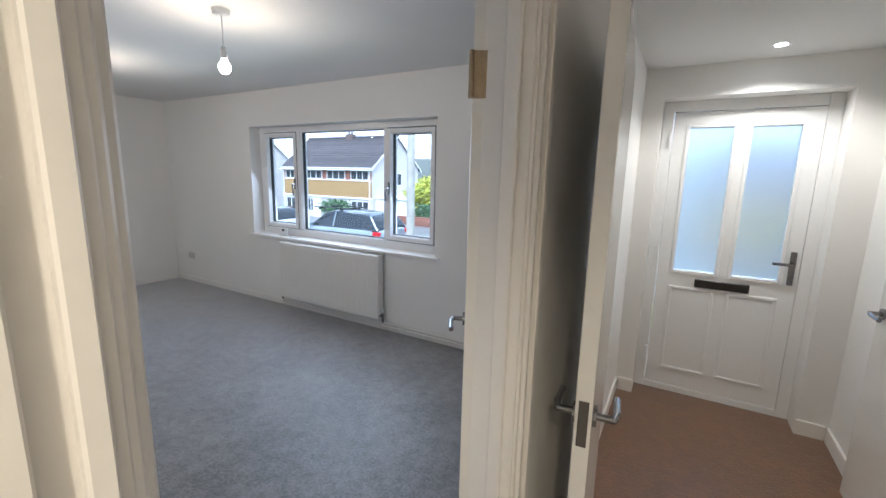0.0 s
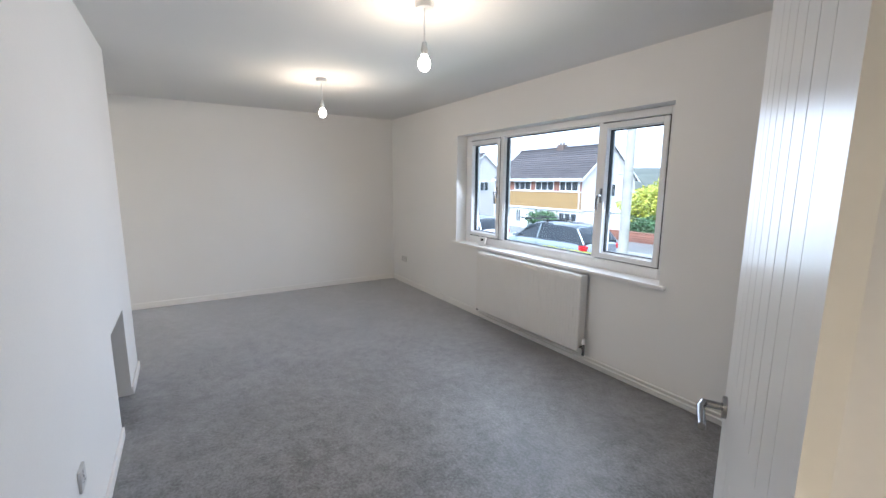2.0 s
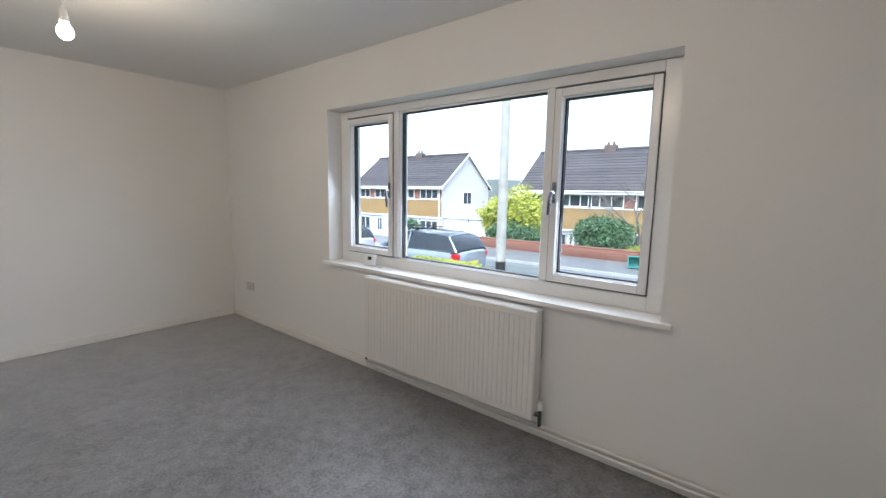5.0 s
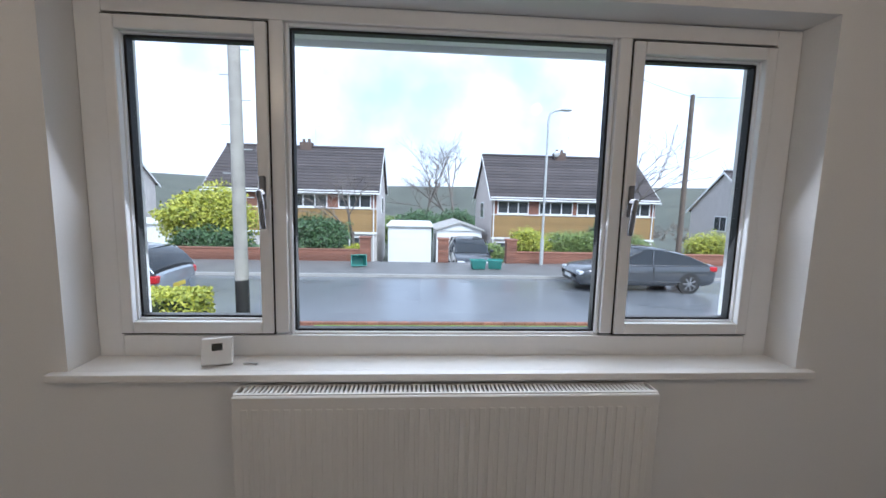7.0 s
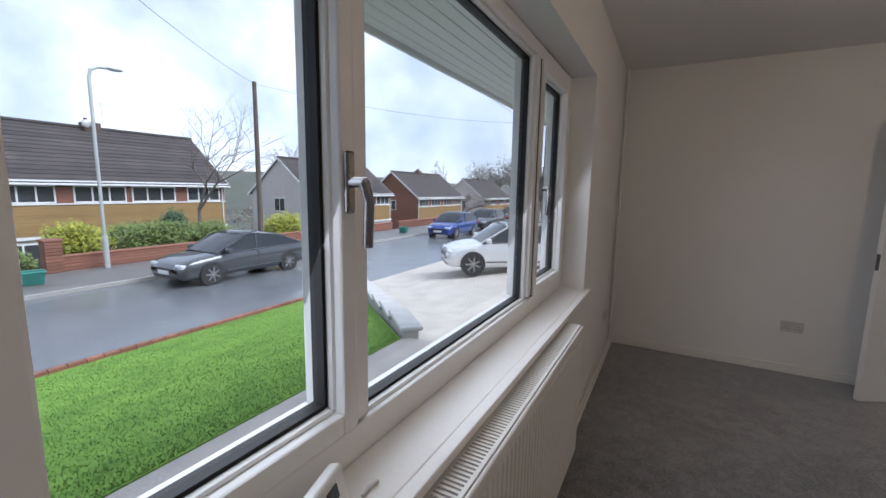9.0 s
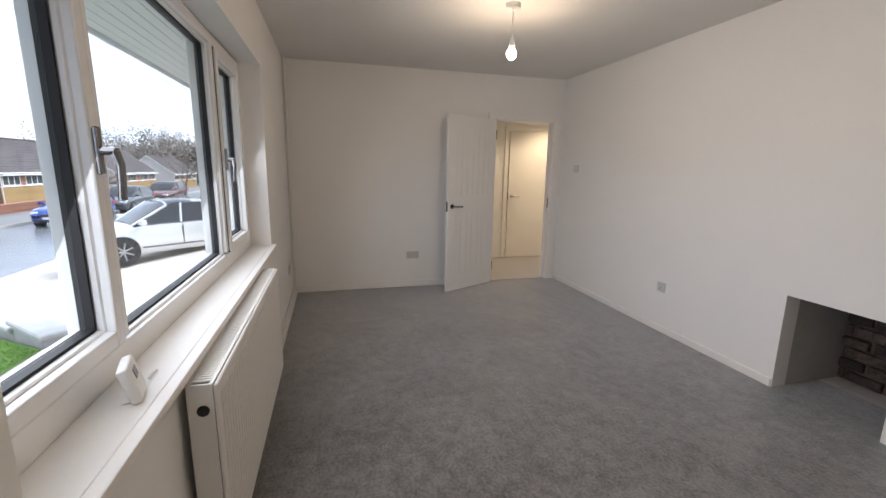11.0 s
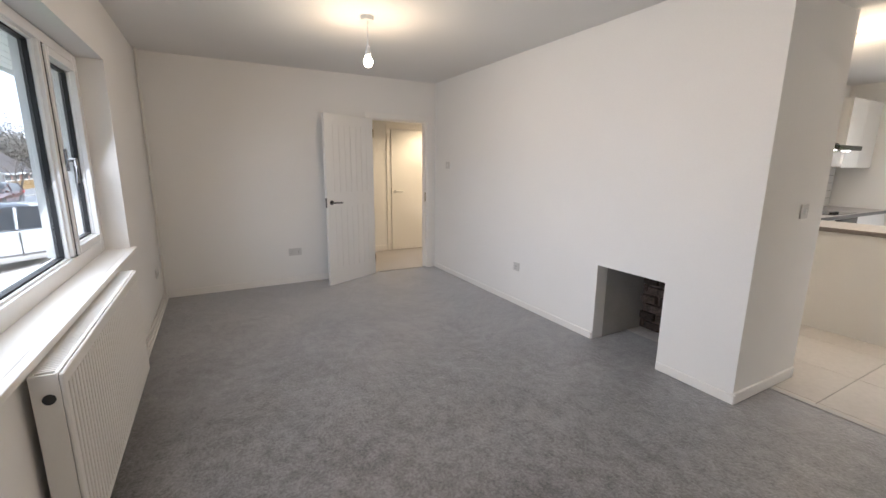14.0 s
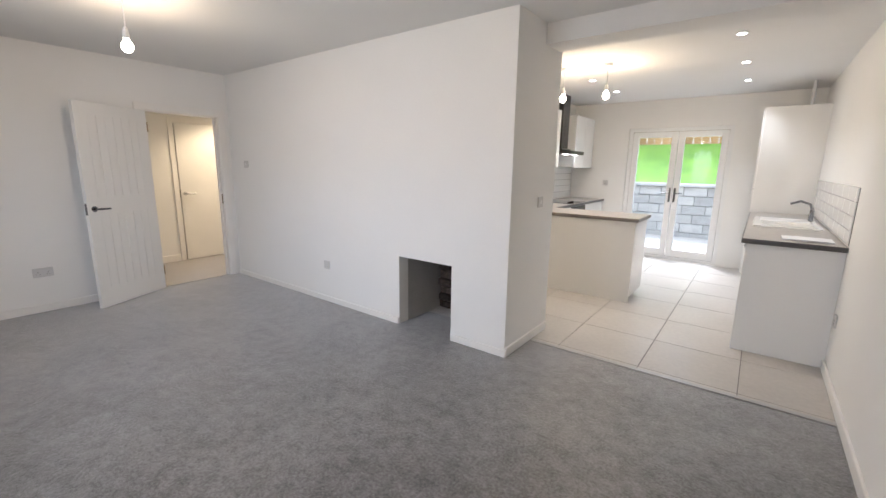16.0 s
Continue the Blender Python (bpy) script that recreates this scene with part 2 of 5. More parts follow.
def boxes(*rows, bev=0.0, seg=1):
    bm = bmesh.new()
    for r in rows:
        box(bm, *r, bev=bev, seg=seg)
    return bm


def wall_with_holes(bm, along, a0, a1, t0, t1, z0, z1, holes):
    """A wall that runs along x or y, solid but for holes (a0, a1, z0, z1), as one closed skin."""
    cuts = sorted({a0, a1, *(h[0] for h in holes), *(h[1] for h in holes)})
    levels = sorted({z0, z1, *(h[2] for h in holes), *(h[3] for h in holes)})

    def solid(i, k):
        if not (0 <= i < len(cuts) - 1 and 0 <= k < len(levels) - 1):
            return False
        a, z = (cuts[i] + cuts[i + 1]) / 2, (levels[k] + levels[k + 1]) / 2
        return not any(h[0] < a < h[1] and h[2] < z < h[3] for h in holes)

    def face(pts):
        bm.faces.new([bm.verts.new(p if along == "x" else (p[1], p[0], p[2])) for p in pts])

    for i in range(len(cuts) - 1):
        for k in range(len(levels) - 1):
            if not solid(i, k):
                continue
            a, b, c, d = cuts[i], cuts[i + 1], levels[k], levels[k + 1]
            for t in (t0, t1):
                face([(a, t, c), (b, t, c), (b, t, d), (a, t, d)])
            if not solid(i - 1, k):
                face([(a, t0, c), (a, t1, c), (a, t1, d), (a, t0, d)])
            if not solid(i + 1, k):
                face([(b, t0, c), (b, t1, c), (b, t1, d), (b, t0, d)])
            if not solid(i, k - 1):
                face([(a, t0, c), (b, t0, c), (b, t1, c), (a, t1, c)])
            if not solid(i, k + 1):
                face([(a, t0, d), (b, t0, d), (b, t1, d), (a, t1, d)])
    bmesh.ops.remove_doubles(bm, verts=bm.verts, dist=1e-5)


# ---- the shell: living room, hall, kitchen ----
H = 2.474
EX = 5.905          # east wall of the living room
BY = -3.24         # chimney wall
PX, PY = 1.945, -4.0   # pier beside the kitchen opening
KY = -7.95         # kitchen's garden wall
KX = 3.25          # kitchen's east wall
HX = 7.25          # hall's east wall
HH = 2.30          # hall ceiling

bm = bmesh.new()
wall_with_holes(bm, "x", -0.3, 7.55, 0.0, 0.28, -0.6, 2.75, [(1.80, 4.39, 0.80, 2.08), (6.135, 7.085, -0.0, 2.11)])
struct("wall_north", bm, WALL, "off-white painted plaster wall with the wide front window", "wall")
struct("wall_west", boxes((-0.28, 0.0, -8.25, -0.0005, -0.6, 2.75)), WALL, "plain off-white painted plaster wall", "wall")
bm = bmesh.new()
wall_with_holes(bm, "y", BY - 0.9, -0.0005, EX, EX + 0.11, 0.0, 2.6, [(-3.1335, -2.3105, 0.0, 2.0)])
struct("wall_east", bm, WALL, "off-white plaster wall with the hall doorway", "wall")
bm = bmesh.new()
wall_with_holes(bm, "x", PX, EX - 0.0005, BY - 0.12, BY, 0.0, 2.6, [(2.455, 3.035, 0.0, 0.638)])
struct("wall_chimney", bm, WALL, "off-white plaster chimney wall with a bare fireplace opening", "wall")
struct("wall_pier", boxes((PX + 0.0005, PX + 0.12, PY, BY - 0.1205, 0.0, 2.6)), WALL, "off-white end of the chimney wall at the kitchen opening", "wall")
struct("wall_kitchen_side", boxes((PX + 0.1205, EX - 0.0005, PY, PY + 0.12, 0.0, 2.6)), WALL, "off-white plaster wall behind the chimney", "wall")
struct("wall_kitchen_east", boxes((KX, KX + 0.12, KY - 0.28, PY - 0.0005, 0.0, 2.6)), WALL, "off-white kitchen wall behind the cooker", "wall")
bm = bmesh.new()
wall_with_holes(bm, "x", -0.0005, KX - 0.0005, KY - 0.28, KY, -0.3, 2.75, [(0.93, 2.345, 0.0, 2.06)])
struct("wall_south", bm, WALL, "off-white kitchen wall with the garden doors", "wall")
struct("wall_hall_east", boxes((HX, HX + 0.12, -5.0, -0.0005, -0.2, 2.5)), WALL, "cream painted hall wall", "wall")
struct("wall_hall_south", boxes((EX + 0.1105, HX - 0.0005, -5.1, -4.98, -0.2, 2.5)), WALL, "cream painted end wall of the hall", "wall")
struct("wall_hall_west", boxes((EX, EX + 0.11, -4.98, BY - 0.9005, -0.2, 2.5)), WALL, "cream painted hall wall", "wall")
struct("beam", boxes((0.0005, PX, PY + 0.06, -3.68, 2.33, 2.4735)), CEILING, "boxed beam painted white over the kitchen opening", "beam")
struct("ceiling", boxes((0.0005, EX - 0.0005, BY + 0.0005, -0.0005, H, H + 0.12), (0.0005, PX, PY, BY, H, H + 0.12)), CEILING, "flat matt white living room ceiling", "ceiling")
struct("ceiling_kitchen", boxes((0.0005, KX - 0.0005, KY + 0.0005, PY - 0.0005, H + 0.001, H + 0.12)), CEILING, "flat matt white kitchen ceiling", "ceiling")
struct("ceiling_hall", boxes((EX + 0.1105, HX - 0.0005, -4.979, -0.0005, HH, HH + 0.12)), CEILING, "low white hall ceiling", "ceiling")
struct("floor", boxes((0.0005, EX + 0.05, BY + 0.0005, -0.0005, -0.12, 0.0), (0.0005, PX - 0.0005, -3.67, BY, -0.12, 0.0)), CARPET, "grey cut-pile carpet with brushed tread marks", "carpet")
struct("floor_fireplace", boxes((2.455, 3.035, BY - 0.6, BY, -0.12, -0.001)), CARPET, "dark floor inside the fireplace opening", "floor")
struct("floor_hall", boxes((EX + 0.0505, HX - 0.0005, -4.979, -1.75, -0.12, 0.0)), HALL_CARPET, "light beige hall carpet", "carpet")
struct("floor_mat", boxes((EX + 0.1105, HX - 0.0005, -1.7495, 0.16, -0.12, 0.004)), COIR, "brown coir entrance matting", "mat")
struct("floor_kitchen", boxes((0.0005, KX - 0.0005, KY, -3.67, -0.12, -0.006)), GROUT, "grey grout bed under the kitchen tiles", "floor")

# skirting boards, each run one board
def skirting(x0, x1, y0, y1, h=0.075):
    struct("baseboard", boxes((x0, x1, y0, y1, 0.0, h), bev=0.004), TRIM, "low white painted skirting board", "skirting board")


skirting(0.0, 0.016, -4.54, -0.017)
skirting(0.016, EX - 0.001, -0.016, -0.0003)
skirting(EX - 0.016, EX, -2.26, -0.017)
skirting(3.04, EX - 0.001, BY, BY + 0.014, 0.06)
skirting(PX - 0.016, 2.45, BY, BY + 0.014, 0.06)
skirting(PX - 0.016, PX, PY + 0.02, BY - 0.002)
skirting(HX - 0.016, HX, -3.03, -0.02, 0.1)
skirting(EX + 0.11, EX + 0.126, -2.25, -0.02, 0.1)
skirting(EX + 0.126, 6.135, -0.016, 0.0, 0.1)
skirting(7.085, HX - 0.017, -0.016, 0.0, 0.1)

# fireplace lining: rendered cheeks, sooty back of rough bricks
struct("fireplace_cheek", boxes((3.036, 3.12, BY - 0.62, BY - 0.1205, 0.0, 0.72)), RENDERED, "grey rendered side of the fireplace recess", "fireplace")
struct("fireplace_cheek", boxes((2.37, 2.454, BY - 0.62, BY - 0.1205, 0.0, 0.72)), RENDERED, "grey rendered side of the fireplace recess", "fireplace")
struct("fireplace_head", boxes((2.4545, 3.0355, BY - 0.62, BY - 0.1205, 0.66, 0.72)), SOOT, "soot-blackened head of the fireplace recess", "fireplace")
back = struct("fireplace_back", boxes((2.37, 3.12, BY - 0.70, BY - 0.6205, 0.0, 0.72)), SOOT, "soot-blackened rough brick back of the fireplace", "fireplace")

# ---- living room doorway ----
frame_ob = thing("door_frame", (EX, -2.722, 0), "white painted door lining with square architraves", "door frame")
for s in (-1, 1):
    def band(x0, x1, a, b, z0, z1):
        return (x0, x1, *sorted((s * a, s * b)), z0, z1)
    part("lining", boxes(band(-0.004, 0.114, 0.383, 0.4075, 0, 2.0), bev=0.003), TRIM, frame_ob)
    part("door_stop", boxes(band(0.055, 0.09, 0.3665, 0.383, 0, 1.968), bev=0.003), TRIM, frame_ob)
    part("architrave", boxes(band(-0.02, -0.0005, 0.3925, 0.4625, 0, 2.046), bev=0.003), TRIM, frame_ob)
    part("architrave", boxes(band(0.1105, 0.12, 0.3925, 0.4675, 0, 2.046), band(0.12, 0.131, 0.4045, 0.4205, 0, 2.046), band(0.12, 0.136, 0.4425, 0.4645, 0, 2.046), bev=0.002), TRIM, frame_ob)
part("lining_head", boxes((-0.004, 0.114, -0.383, 0.383, 1.968, 2.0), bev=0.003), TRIM, frame_ob)
part("architrave_head", boxes((-0.022, -0.0005, -0.4695, 0.4695, 1.982, 2.052), bev=0.003), TRIM, frame_ob)
part("architrave_head", boxes((0.1105, 0.134, -0.4695, 0.4695, 1.982, 2.052), bev=0.003), TRIM, frame_ob)
part("strike_plate", boxes((0.01, 0.035, -0.3787, -0.376, 0.93, 1.05)), BRONZE, frame_ob, "dark brass strike plate")
struct("threshold", boxes((EX + 0.03, EX + 0.07, -3.10, -2.345, 0.0, 0.006), bev=0.002), STEEL, "thin metal carpet bar in the doorway", "threshold")


def lever(parent, place, side, way, material=CHROME):
    """A lever handle on a round rose; side: +1 or -1, the face that it stands on (local y); way: the lever's direction in x."""
    x, y, z = place
    bm = bmesh.new()
    cyl(bm, (x, y, z), (x, y + side * 0.009, z), 0.027, n=20)
    handle = part("rose", bm, material, parent, "", True)
    bm = bmesh.new()
    tube(bm, [(x, y + side * 0.009, z), (x, y + side * 0.048, z), (x + way * 0.03, y + side * 0.055, z), (x + way * 0.118, y + side * 0.052, z - 0.004)], 0.0095)
    part("lever", bm, material, parent, "polished lever handle", True)
    return handle


def plank_door(place, turn, label, width=0.762):
    """A cottage door leaf, hinged at x = 0, running along +x, faces along y."""
    d = thing("door", place, label, "door", "", turn)
    w, h, t = width, 1.972, 0.035
    part("leaf", boxes((0, w, -t / 2 + 0.004, t / 2 - 0.004, 0.008, h)), DOOR, d)
    for s in (-1, 1):
        y0, y1 = sorted((s * (t / 2 - 0.004), s * t / 2))
        for nm, a in (("stile", (0, 0.115, 0.008, h)), ("stile", (w - 0.115, w, 0.008, h)), ("rail", (0.115, w - 0.115, 0.008, 0.2)), ("rail", (0.115, w - 0.115, 0.93, 1.1)), ("rail", (0.115, w - 0.115, h - 0.11, h))):
            part(nm, boxes((a[0], a[1], y0, y1, a[2], a[3])), DOOR, d)
        n, gap = 6, 0.005
        step = (w - 0.23) / n
        for z0, z1 in ((0.2, 0.93), (1.1, h - 0.11)):
            for i in range(n):
                part("plank", boxes((0.115 + i * step + gap / 2, 0.115 + (i + 1) * step - gap / 2, y0, y1, z0, z1)), DOOR, d)
    for s in (-1, 1):
        lever(d, (w - 0.06, s * t / 2, 0.985), s, -1)
    part("latch_plate", boxes((w, w + 0.002, -0.012, 0.012, 0.93, 1.04)), CHROME, d)
    for z in (0.22, 1.80):
        bm = boxes((-0.003, 0.0005, -t / 2, t / 2, z - 0.05, z + 0.05))
        cyl(bm, (-0.004, t / 2 + 0.004, z - 0.05), (-0.004, t / 2 + 0.004, z + 0.05), 0.006)
        part("hinge", bm, BRONZE, d, "worn brass butt hinge")
    return d


plank_door((5.9, -2.342, 0), 116.5, "white cottage-style door standing half open towards the wall", 0.75)


def flush_door(place, turn, width, label, material=GLOSS, lever_kind=CHROME, h=1.972):
    d = thing("door", place, label, "door", "", turn)
    part("leaf", boxes((0, width, -0.02, 0.02, 0.008, h), bev=0.002), material, d)
    for s in (-1, 1):
        lever(d, (width - 0.06, s * 0.02, 0.985), s, -1, lever_kind)
    part("latch_plate", boxes((width, width + 0.002, -0.012, 0.012, 0.93, 1.05)), CHROME, d)
    return d


flush_door((6.09, -1.43, 0), -84.8, 0.83, "glossy white hall door standing open")
cup = flush_door((7.238, -3.84, 0), 90, 0.72, "cream flush cupboard door, closed", DOOR, STEEL)
for nm, r in (("architrave", (HX - 0.018, HX - 0.0005, -3.115, -3.045, 0, 2.05)), ("architrave", (HX - 0.018, HX - 0.0005, -3.92, -3.85, 0, 2.05)), ("architrave_head", (HX - 0.019, HX - 0.0005, -3.92, -3.045, 1.985, 2.055))):
    struct("trim", boxes(r, bev=0.003), TRIM, "white painted architrave round the cupboard door", "architrave")
flush_door((7.215, -1.3, 0), 91, 0.76, "glossy white door standing open by the hall wall")

# ---- front door ----
fd = thing("front_door", (6.61, 0.2, 0), "white upvc front door with two obscured panes", "door")
part("outer_frame", boxes((-0.475, -0.405, -0.035, 0.035, 0, 2.11), (0.405, 0.475, -0.035, 0.035, 0, 2.11), (-0.405, 0.405, -0.035, 0.035, 2.04, 2.11), (-0.405, 0.405, -0.035, 0.035, 0, 0.05), bev=0.004), UPVC, fd)
bm = bmesh.new()
wall_with_holes(bm, "x", -0.402, 0.402, -0.03, 0.03, 0.055, 2.035, [(-0.3, -0.05, 0.94, 1.93), (0.05, 0.3, 0.94, 1.93)])
part("leaf", bm, UPVC, fd)
for s in (-1, 1):
    part("pane", boxes((s * 0.175 - 0.125, s * 0.175 + 0.125, -0.006, 0.006, 0.94, 1.93)), FROST, fd, "obscured glass pane")
    for r in ((s * 0.175 - 0.15, s * 0.175 - 0.125, -0.04, -0.03, 0.915, 1.955), (s * 0.175 + 0.125, s * 0.175 + 0.15, -0.04, -0.03, 0.915, 1.955), (s * 0.175 - 0.125, s * 0.175 + 0.125, -0.04, -0.03, 0.915, 0.94), (s * 0.175 - 0.125, s * 0.175 + 0.125, -0.04, -0.03, 1.93, 1.955)):
        part("bead", boxes(r, bev=0.004), UPVC, fd)
    for r in ((s * 0.175 - 0.14, s * 0.175 + 0.14, -0.038, -0.03, 0.18, 0.2), (s * 0.175 - 0.14, s * 0.175 + 0.14, -0.038, -0.03, 0.8, 0.82), (s * 0.175 - 0.14, s * 0.175 - 0.12, -0.038, -0.03, 0.2, 0.8), (s * 0.175 + 0.12, s * 0.175 + 0.14, -0.038, -0.03, 0.2, 0.8)):
        part("panel_moulding", boxes(r, bev=0.003), UPVC, fd)
part("letter_plate", boxes((-0.16, 0.16, -0.046, -0.03, 0.83, 0.89), bev=0.004), BLACK_METAL, fd, "dark letter plate")
part("handle_plate", boxes((0.345, 0.378, -0.042, -0.03, 0.92, 1.14), bev=0.004), CHROME, fd)
bm = bmesh.new()
tube(bm, [(0.362, -0.04, 1.06), (0.362, -0.085, 1.06), (0.25, -0.085, 1.06)], 0.009)
part("lever", bm, CHROME, fd, "chrome lever handle", True)
for z in (0.28, 1.05, 1.85):
    bm = bmesh.new()
    cyl(bm, (-0.415, -0.045, z - 0.05), (-0.415, -0.045, z + 0.05), 0.012)
    part("hinge", bm, UPVC, fd)

# ---- front window ----
WY0, WY1 = 0.14, 0.19     # frame depth
win = tagged(thing("window_1", (0, 0, 0), "wide white upvc window with two side casements", "window"), kind="structure")
for r in ((1.802, 1.89, 0.80, 2.078), (4.291, 4.388, 0.80, 2.078), (2.435, 2.484, 0.91, 2.022), (3.688, 3.735, 0.91, 2.022), (1.89, 4.291, 2.022, 2.078), (1.89, 4.291, 0.80, 0.90)):
    part("window_frame", boxes((r[0], r[1], WY0, WY1 + 0.06, r[2], r[3]), bev=0.004, seg=2), UPVC, win)


def pane(parent, x0, x1, z0, z1, y, bead=0.014):
    for r in ((x0 - bead, x0, z0 - bead, z1 + bead), (x1, x1 + bead, z0 - bead, z1 + bead), (x0, x1, z0 - bead, z0), (x0, x1, z1, z1 + bead)):
        part("bead", boxes((r[0], r[1], y - 0.035, y - 0.012, r[2], r[3]), bev=0.005), UPVC, parent)
    g = 0.007
    for r in ((x0 - 0.002, x0 + g, z0, z1), (x1 - g, x1 + 0.002, z0, z1), (x0 + g, x1 - g, z0 - 0.002, z0 + g), (x0 + g, x1 - g, z1 - g, z1 + 0.002)):
        part("gasket", boxes((r[0], r[1], y - 0.013, y + 0.02, r[2], r[3])), GASKET, parent)
    ob = part("glass", boxes((x0, x1, y - 0.003, y + 0.003, z0, z1)), GLASS, parent, "clear double-glazed pane")
    ob.visible_shadow = False


def window_handle(parent, x, z, y, lean):
    bm = boxes((x - 0.012, x + 0.012, y - 0.012, y, z - 0.06, z + 0.06), bev=0.004)
    part("handle_plate", bm, CHROME, parent)
    bm = bmesh.new()
    tube(bm, [(x, y - 0.01, z), (x, y - 0.042, z), (x + lean * 0.008, y - 0.047, z - 0.035), (x + lean * 0.012, y - 0.04, z - 0.125)], 0.0105)
    part("handle", bm, CHROME, parent, "chrome espagnolette handle", True)


pane(win, 2.498, 3.674, 0.908, 2.01, 0.19)
for x0, x1, hx in ((1.89, 2.435, 2.408), (3.735, 4.291, 3.762)):
    b = 0.045
    for r in ((x0 + 0.003, x0 + b, 0.91, 2.01), (x1 - b, x1 - 0.003, 0.91, 2.01), (x0 + b, x1 - b, 0.91, 0.91 + b), (x0 + b, x1 - b, 2.01 - b, 2.01)):
        part("sash", boxes((r[0], r[1], WY0 - 0.014, WY1 + 0.05, r[2], r[3]), bev=0.006, seg=2), UPVC, win)
    pane(win, x0 + b + 0.004, x1 - b - 0.004, 0.91 + b + 0.006, 2.01 - b - 0.006, 0.185, 0.008)
    for r in ((x0 - 0.002, x0 + 0.003, 0.905, 2.015), (x1 - 0.003, x1 + 0.002, 0.905, 2.015), (x0 + 0.003, x1 - 0.003, 0.905, 0.91), (x0 + 0.003, x1 - 0.003, 2.01, 2.015)):
        part("gasket", boxes((r[0], r[1], WY0 - 0.003, WY0 + 0.05, r[2], r[3])), GASKET, win)
    window_handle(win, hx, 1.43, WY0 - 0.014, 1 if hx < 3 else -1)
struct("window_sill", boxes((1.75, 4.44, -0.035, -0.0005, 0.795, 0.822), (1.801, 4.389, -0.0006, 0.1395, 0.7955, 0.8215), bev=0.004, seg=2), TRIM, "white painted timber window board", "window sill")
struct("outer_sill", boxes((1.8, 4.42, 0.255, 0.36, 0.76, 0.80), bev=0.006), UPVC, "white upvc outer sill", "window sill")

# thermostat on the sill
th = thing("thermostat", (2.285, 0.02, 0.822), "small white wireless thermostat propped on the window board", "thermostat", turn=-12)
body = part("body", boxes((-0.05, 0.05, -0.013, 0.013, 0.0, 0.095), bev=0.008, seg=3), PLASTIC, th, "", True)
part("screen", boxes((-0.016, 0.018, -0.0145, -0.0125, 0.05, 0.075)), SCREEN, th, "dark display")
part("stand", boxes((-0.03, 0.03, 0.012, 0.05, 0.0, 0.006), bev=0.002), PLASTIC, th)
th.matrix_world = pose(2.265, 0.04, 0.826, -15, 0, 16)
cb = bmesh.new()
tube(cb, [(2.35, 0.05, 0.827), (2.375, 0.055, 0.827), (2.40, 0.05, 0.827)], 0.0035)
tagged(part("screw", cb, GREY_PLASTIC, None, "", True), "small grey wall plug lying on the window board", "wall plug")

# ---- radiator ----
rad = thing("radiator", (3.08, 0, 0.0), "white double-panel convector radiator under the window", "radiator")
RX0, RX1, RZ0, RZ1 = -0.71, 0.72, 0.135, 0.782
part("front_panel", boxes((RX0, RX1, -0.108, -0.096, RZ0, RZ1 - 0.004), bev=0.004), RADIATOR, rad)
part("rear_panel", boxes((RX0 + 0.01, RX1 - 0.01, -0.035, -0.024, RZ0, RZ1 - 0.02), bev=0.004), RADIATOR, rad)
for s in (RX0, RX1 - 0.006):
    part("side_panel", boxes((s, s + 0.006, -0.095, -0.024, RZ0 + 0.03, RZ1), bev=0.002), RADIATOR, rad)
n = 41
step = (RX1 - RX0 - 0.05) / n
for i in range(n):
    x = RX0 + 0.025 + (i + 0.5) * step
    part("flute", boxes((x - step * 0.32, x + step * 0.32, -0.112, -0.107, RZ0 + 0.035, RZ1 - 0.045), bev=0.0022), RADIATOR, rad)
part("grille_frame", boxes((RX0 + 0.006, RX1 - 0.006, -0.096, -0.086, RZ1 - 0.006, RZ1), (RX0 + 0.006, RX1 - 0.006, -0.034, -0.024, RZ1 - 0.006, RZ1)), RADIATOR, rad)
shared = mesh("grille_bar", boxes((-0.004, 0.004, -0.086, -0.034, RZ1 - 0.006, RZ1)), RADIATOR)
nb = 92
for i in range(nb):
    ob = new("grille_bar", shared)
    ob.parent, ob.location = rad, (RX0 + 0.02 + (RX1 - RX0 - 0.04) * (i + 0.5) / nb, 0, 0)
# fins as one block, the shade between the panels put in as near-black
part("shaded_fins", boxes((RX0 + 0.02, RX1 - 0.02, -0.085, -0.04, RZ0 + 0.02, RZ1 - 0.06)), DARK, rad)
bm = bmesh.new()
cyl(bm, (RX0 - 0.004, -0.066, 0.70), (RX0 + 0.004, -0.066, 0.70), 0.017)
part("air_plug", bm, DARK, rad)
for s in (1, -1):
    x = RX1 + 0.03 if s > 0 else RX0 - 0.025
    bm = bmesh.new()
    cyl(bm, (x, -0.066, 0.10), (x, -0.066, 0.20), 0.011)
    cyl(bm, (x, -0.066, 0.165), (x - s * 0.04, -0.066, 0.165), 0.012)
    part("valve", bm, CHROME, rad, "chrome radiator valve", True)
    bm = bmesh.new()
    cyl(bm, (x, -0.066, 0.2), (x, -0.066, 0.245), 0.017, 0.014)
    part("valve_cap", bm, PLASTIC, rad, "", True)
for k, z in enumerate((0.055, 0.082)):
    bm = bmesh.new()
    xs = RX1 + 0.03 if k else RX0 - 0.025
    tube(bm, [(xs, -0.066, 0.12), (xs, -0.066, z + 0.01), (xs + 0.02, -0.045 + 0.01 * k, z), (2.70, -0.045 + 0.01 * k, z)], 0.0085)
    part("pipe", bm, RADIATOR, rad, "white painted copper pipe", True)
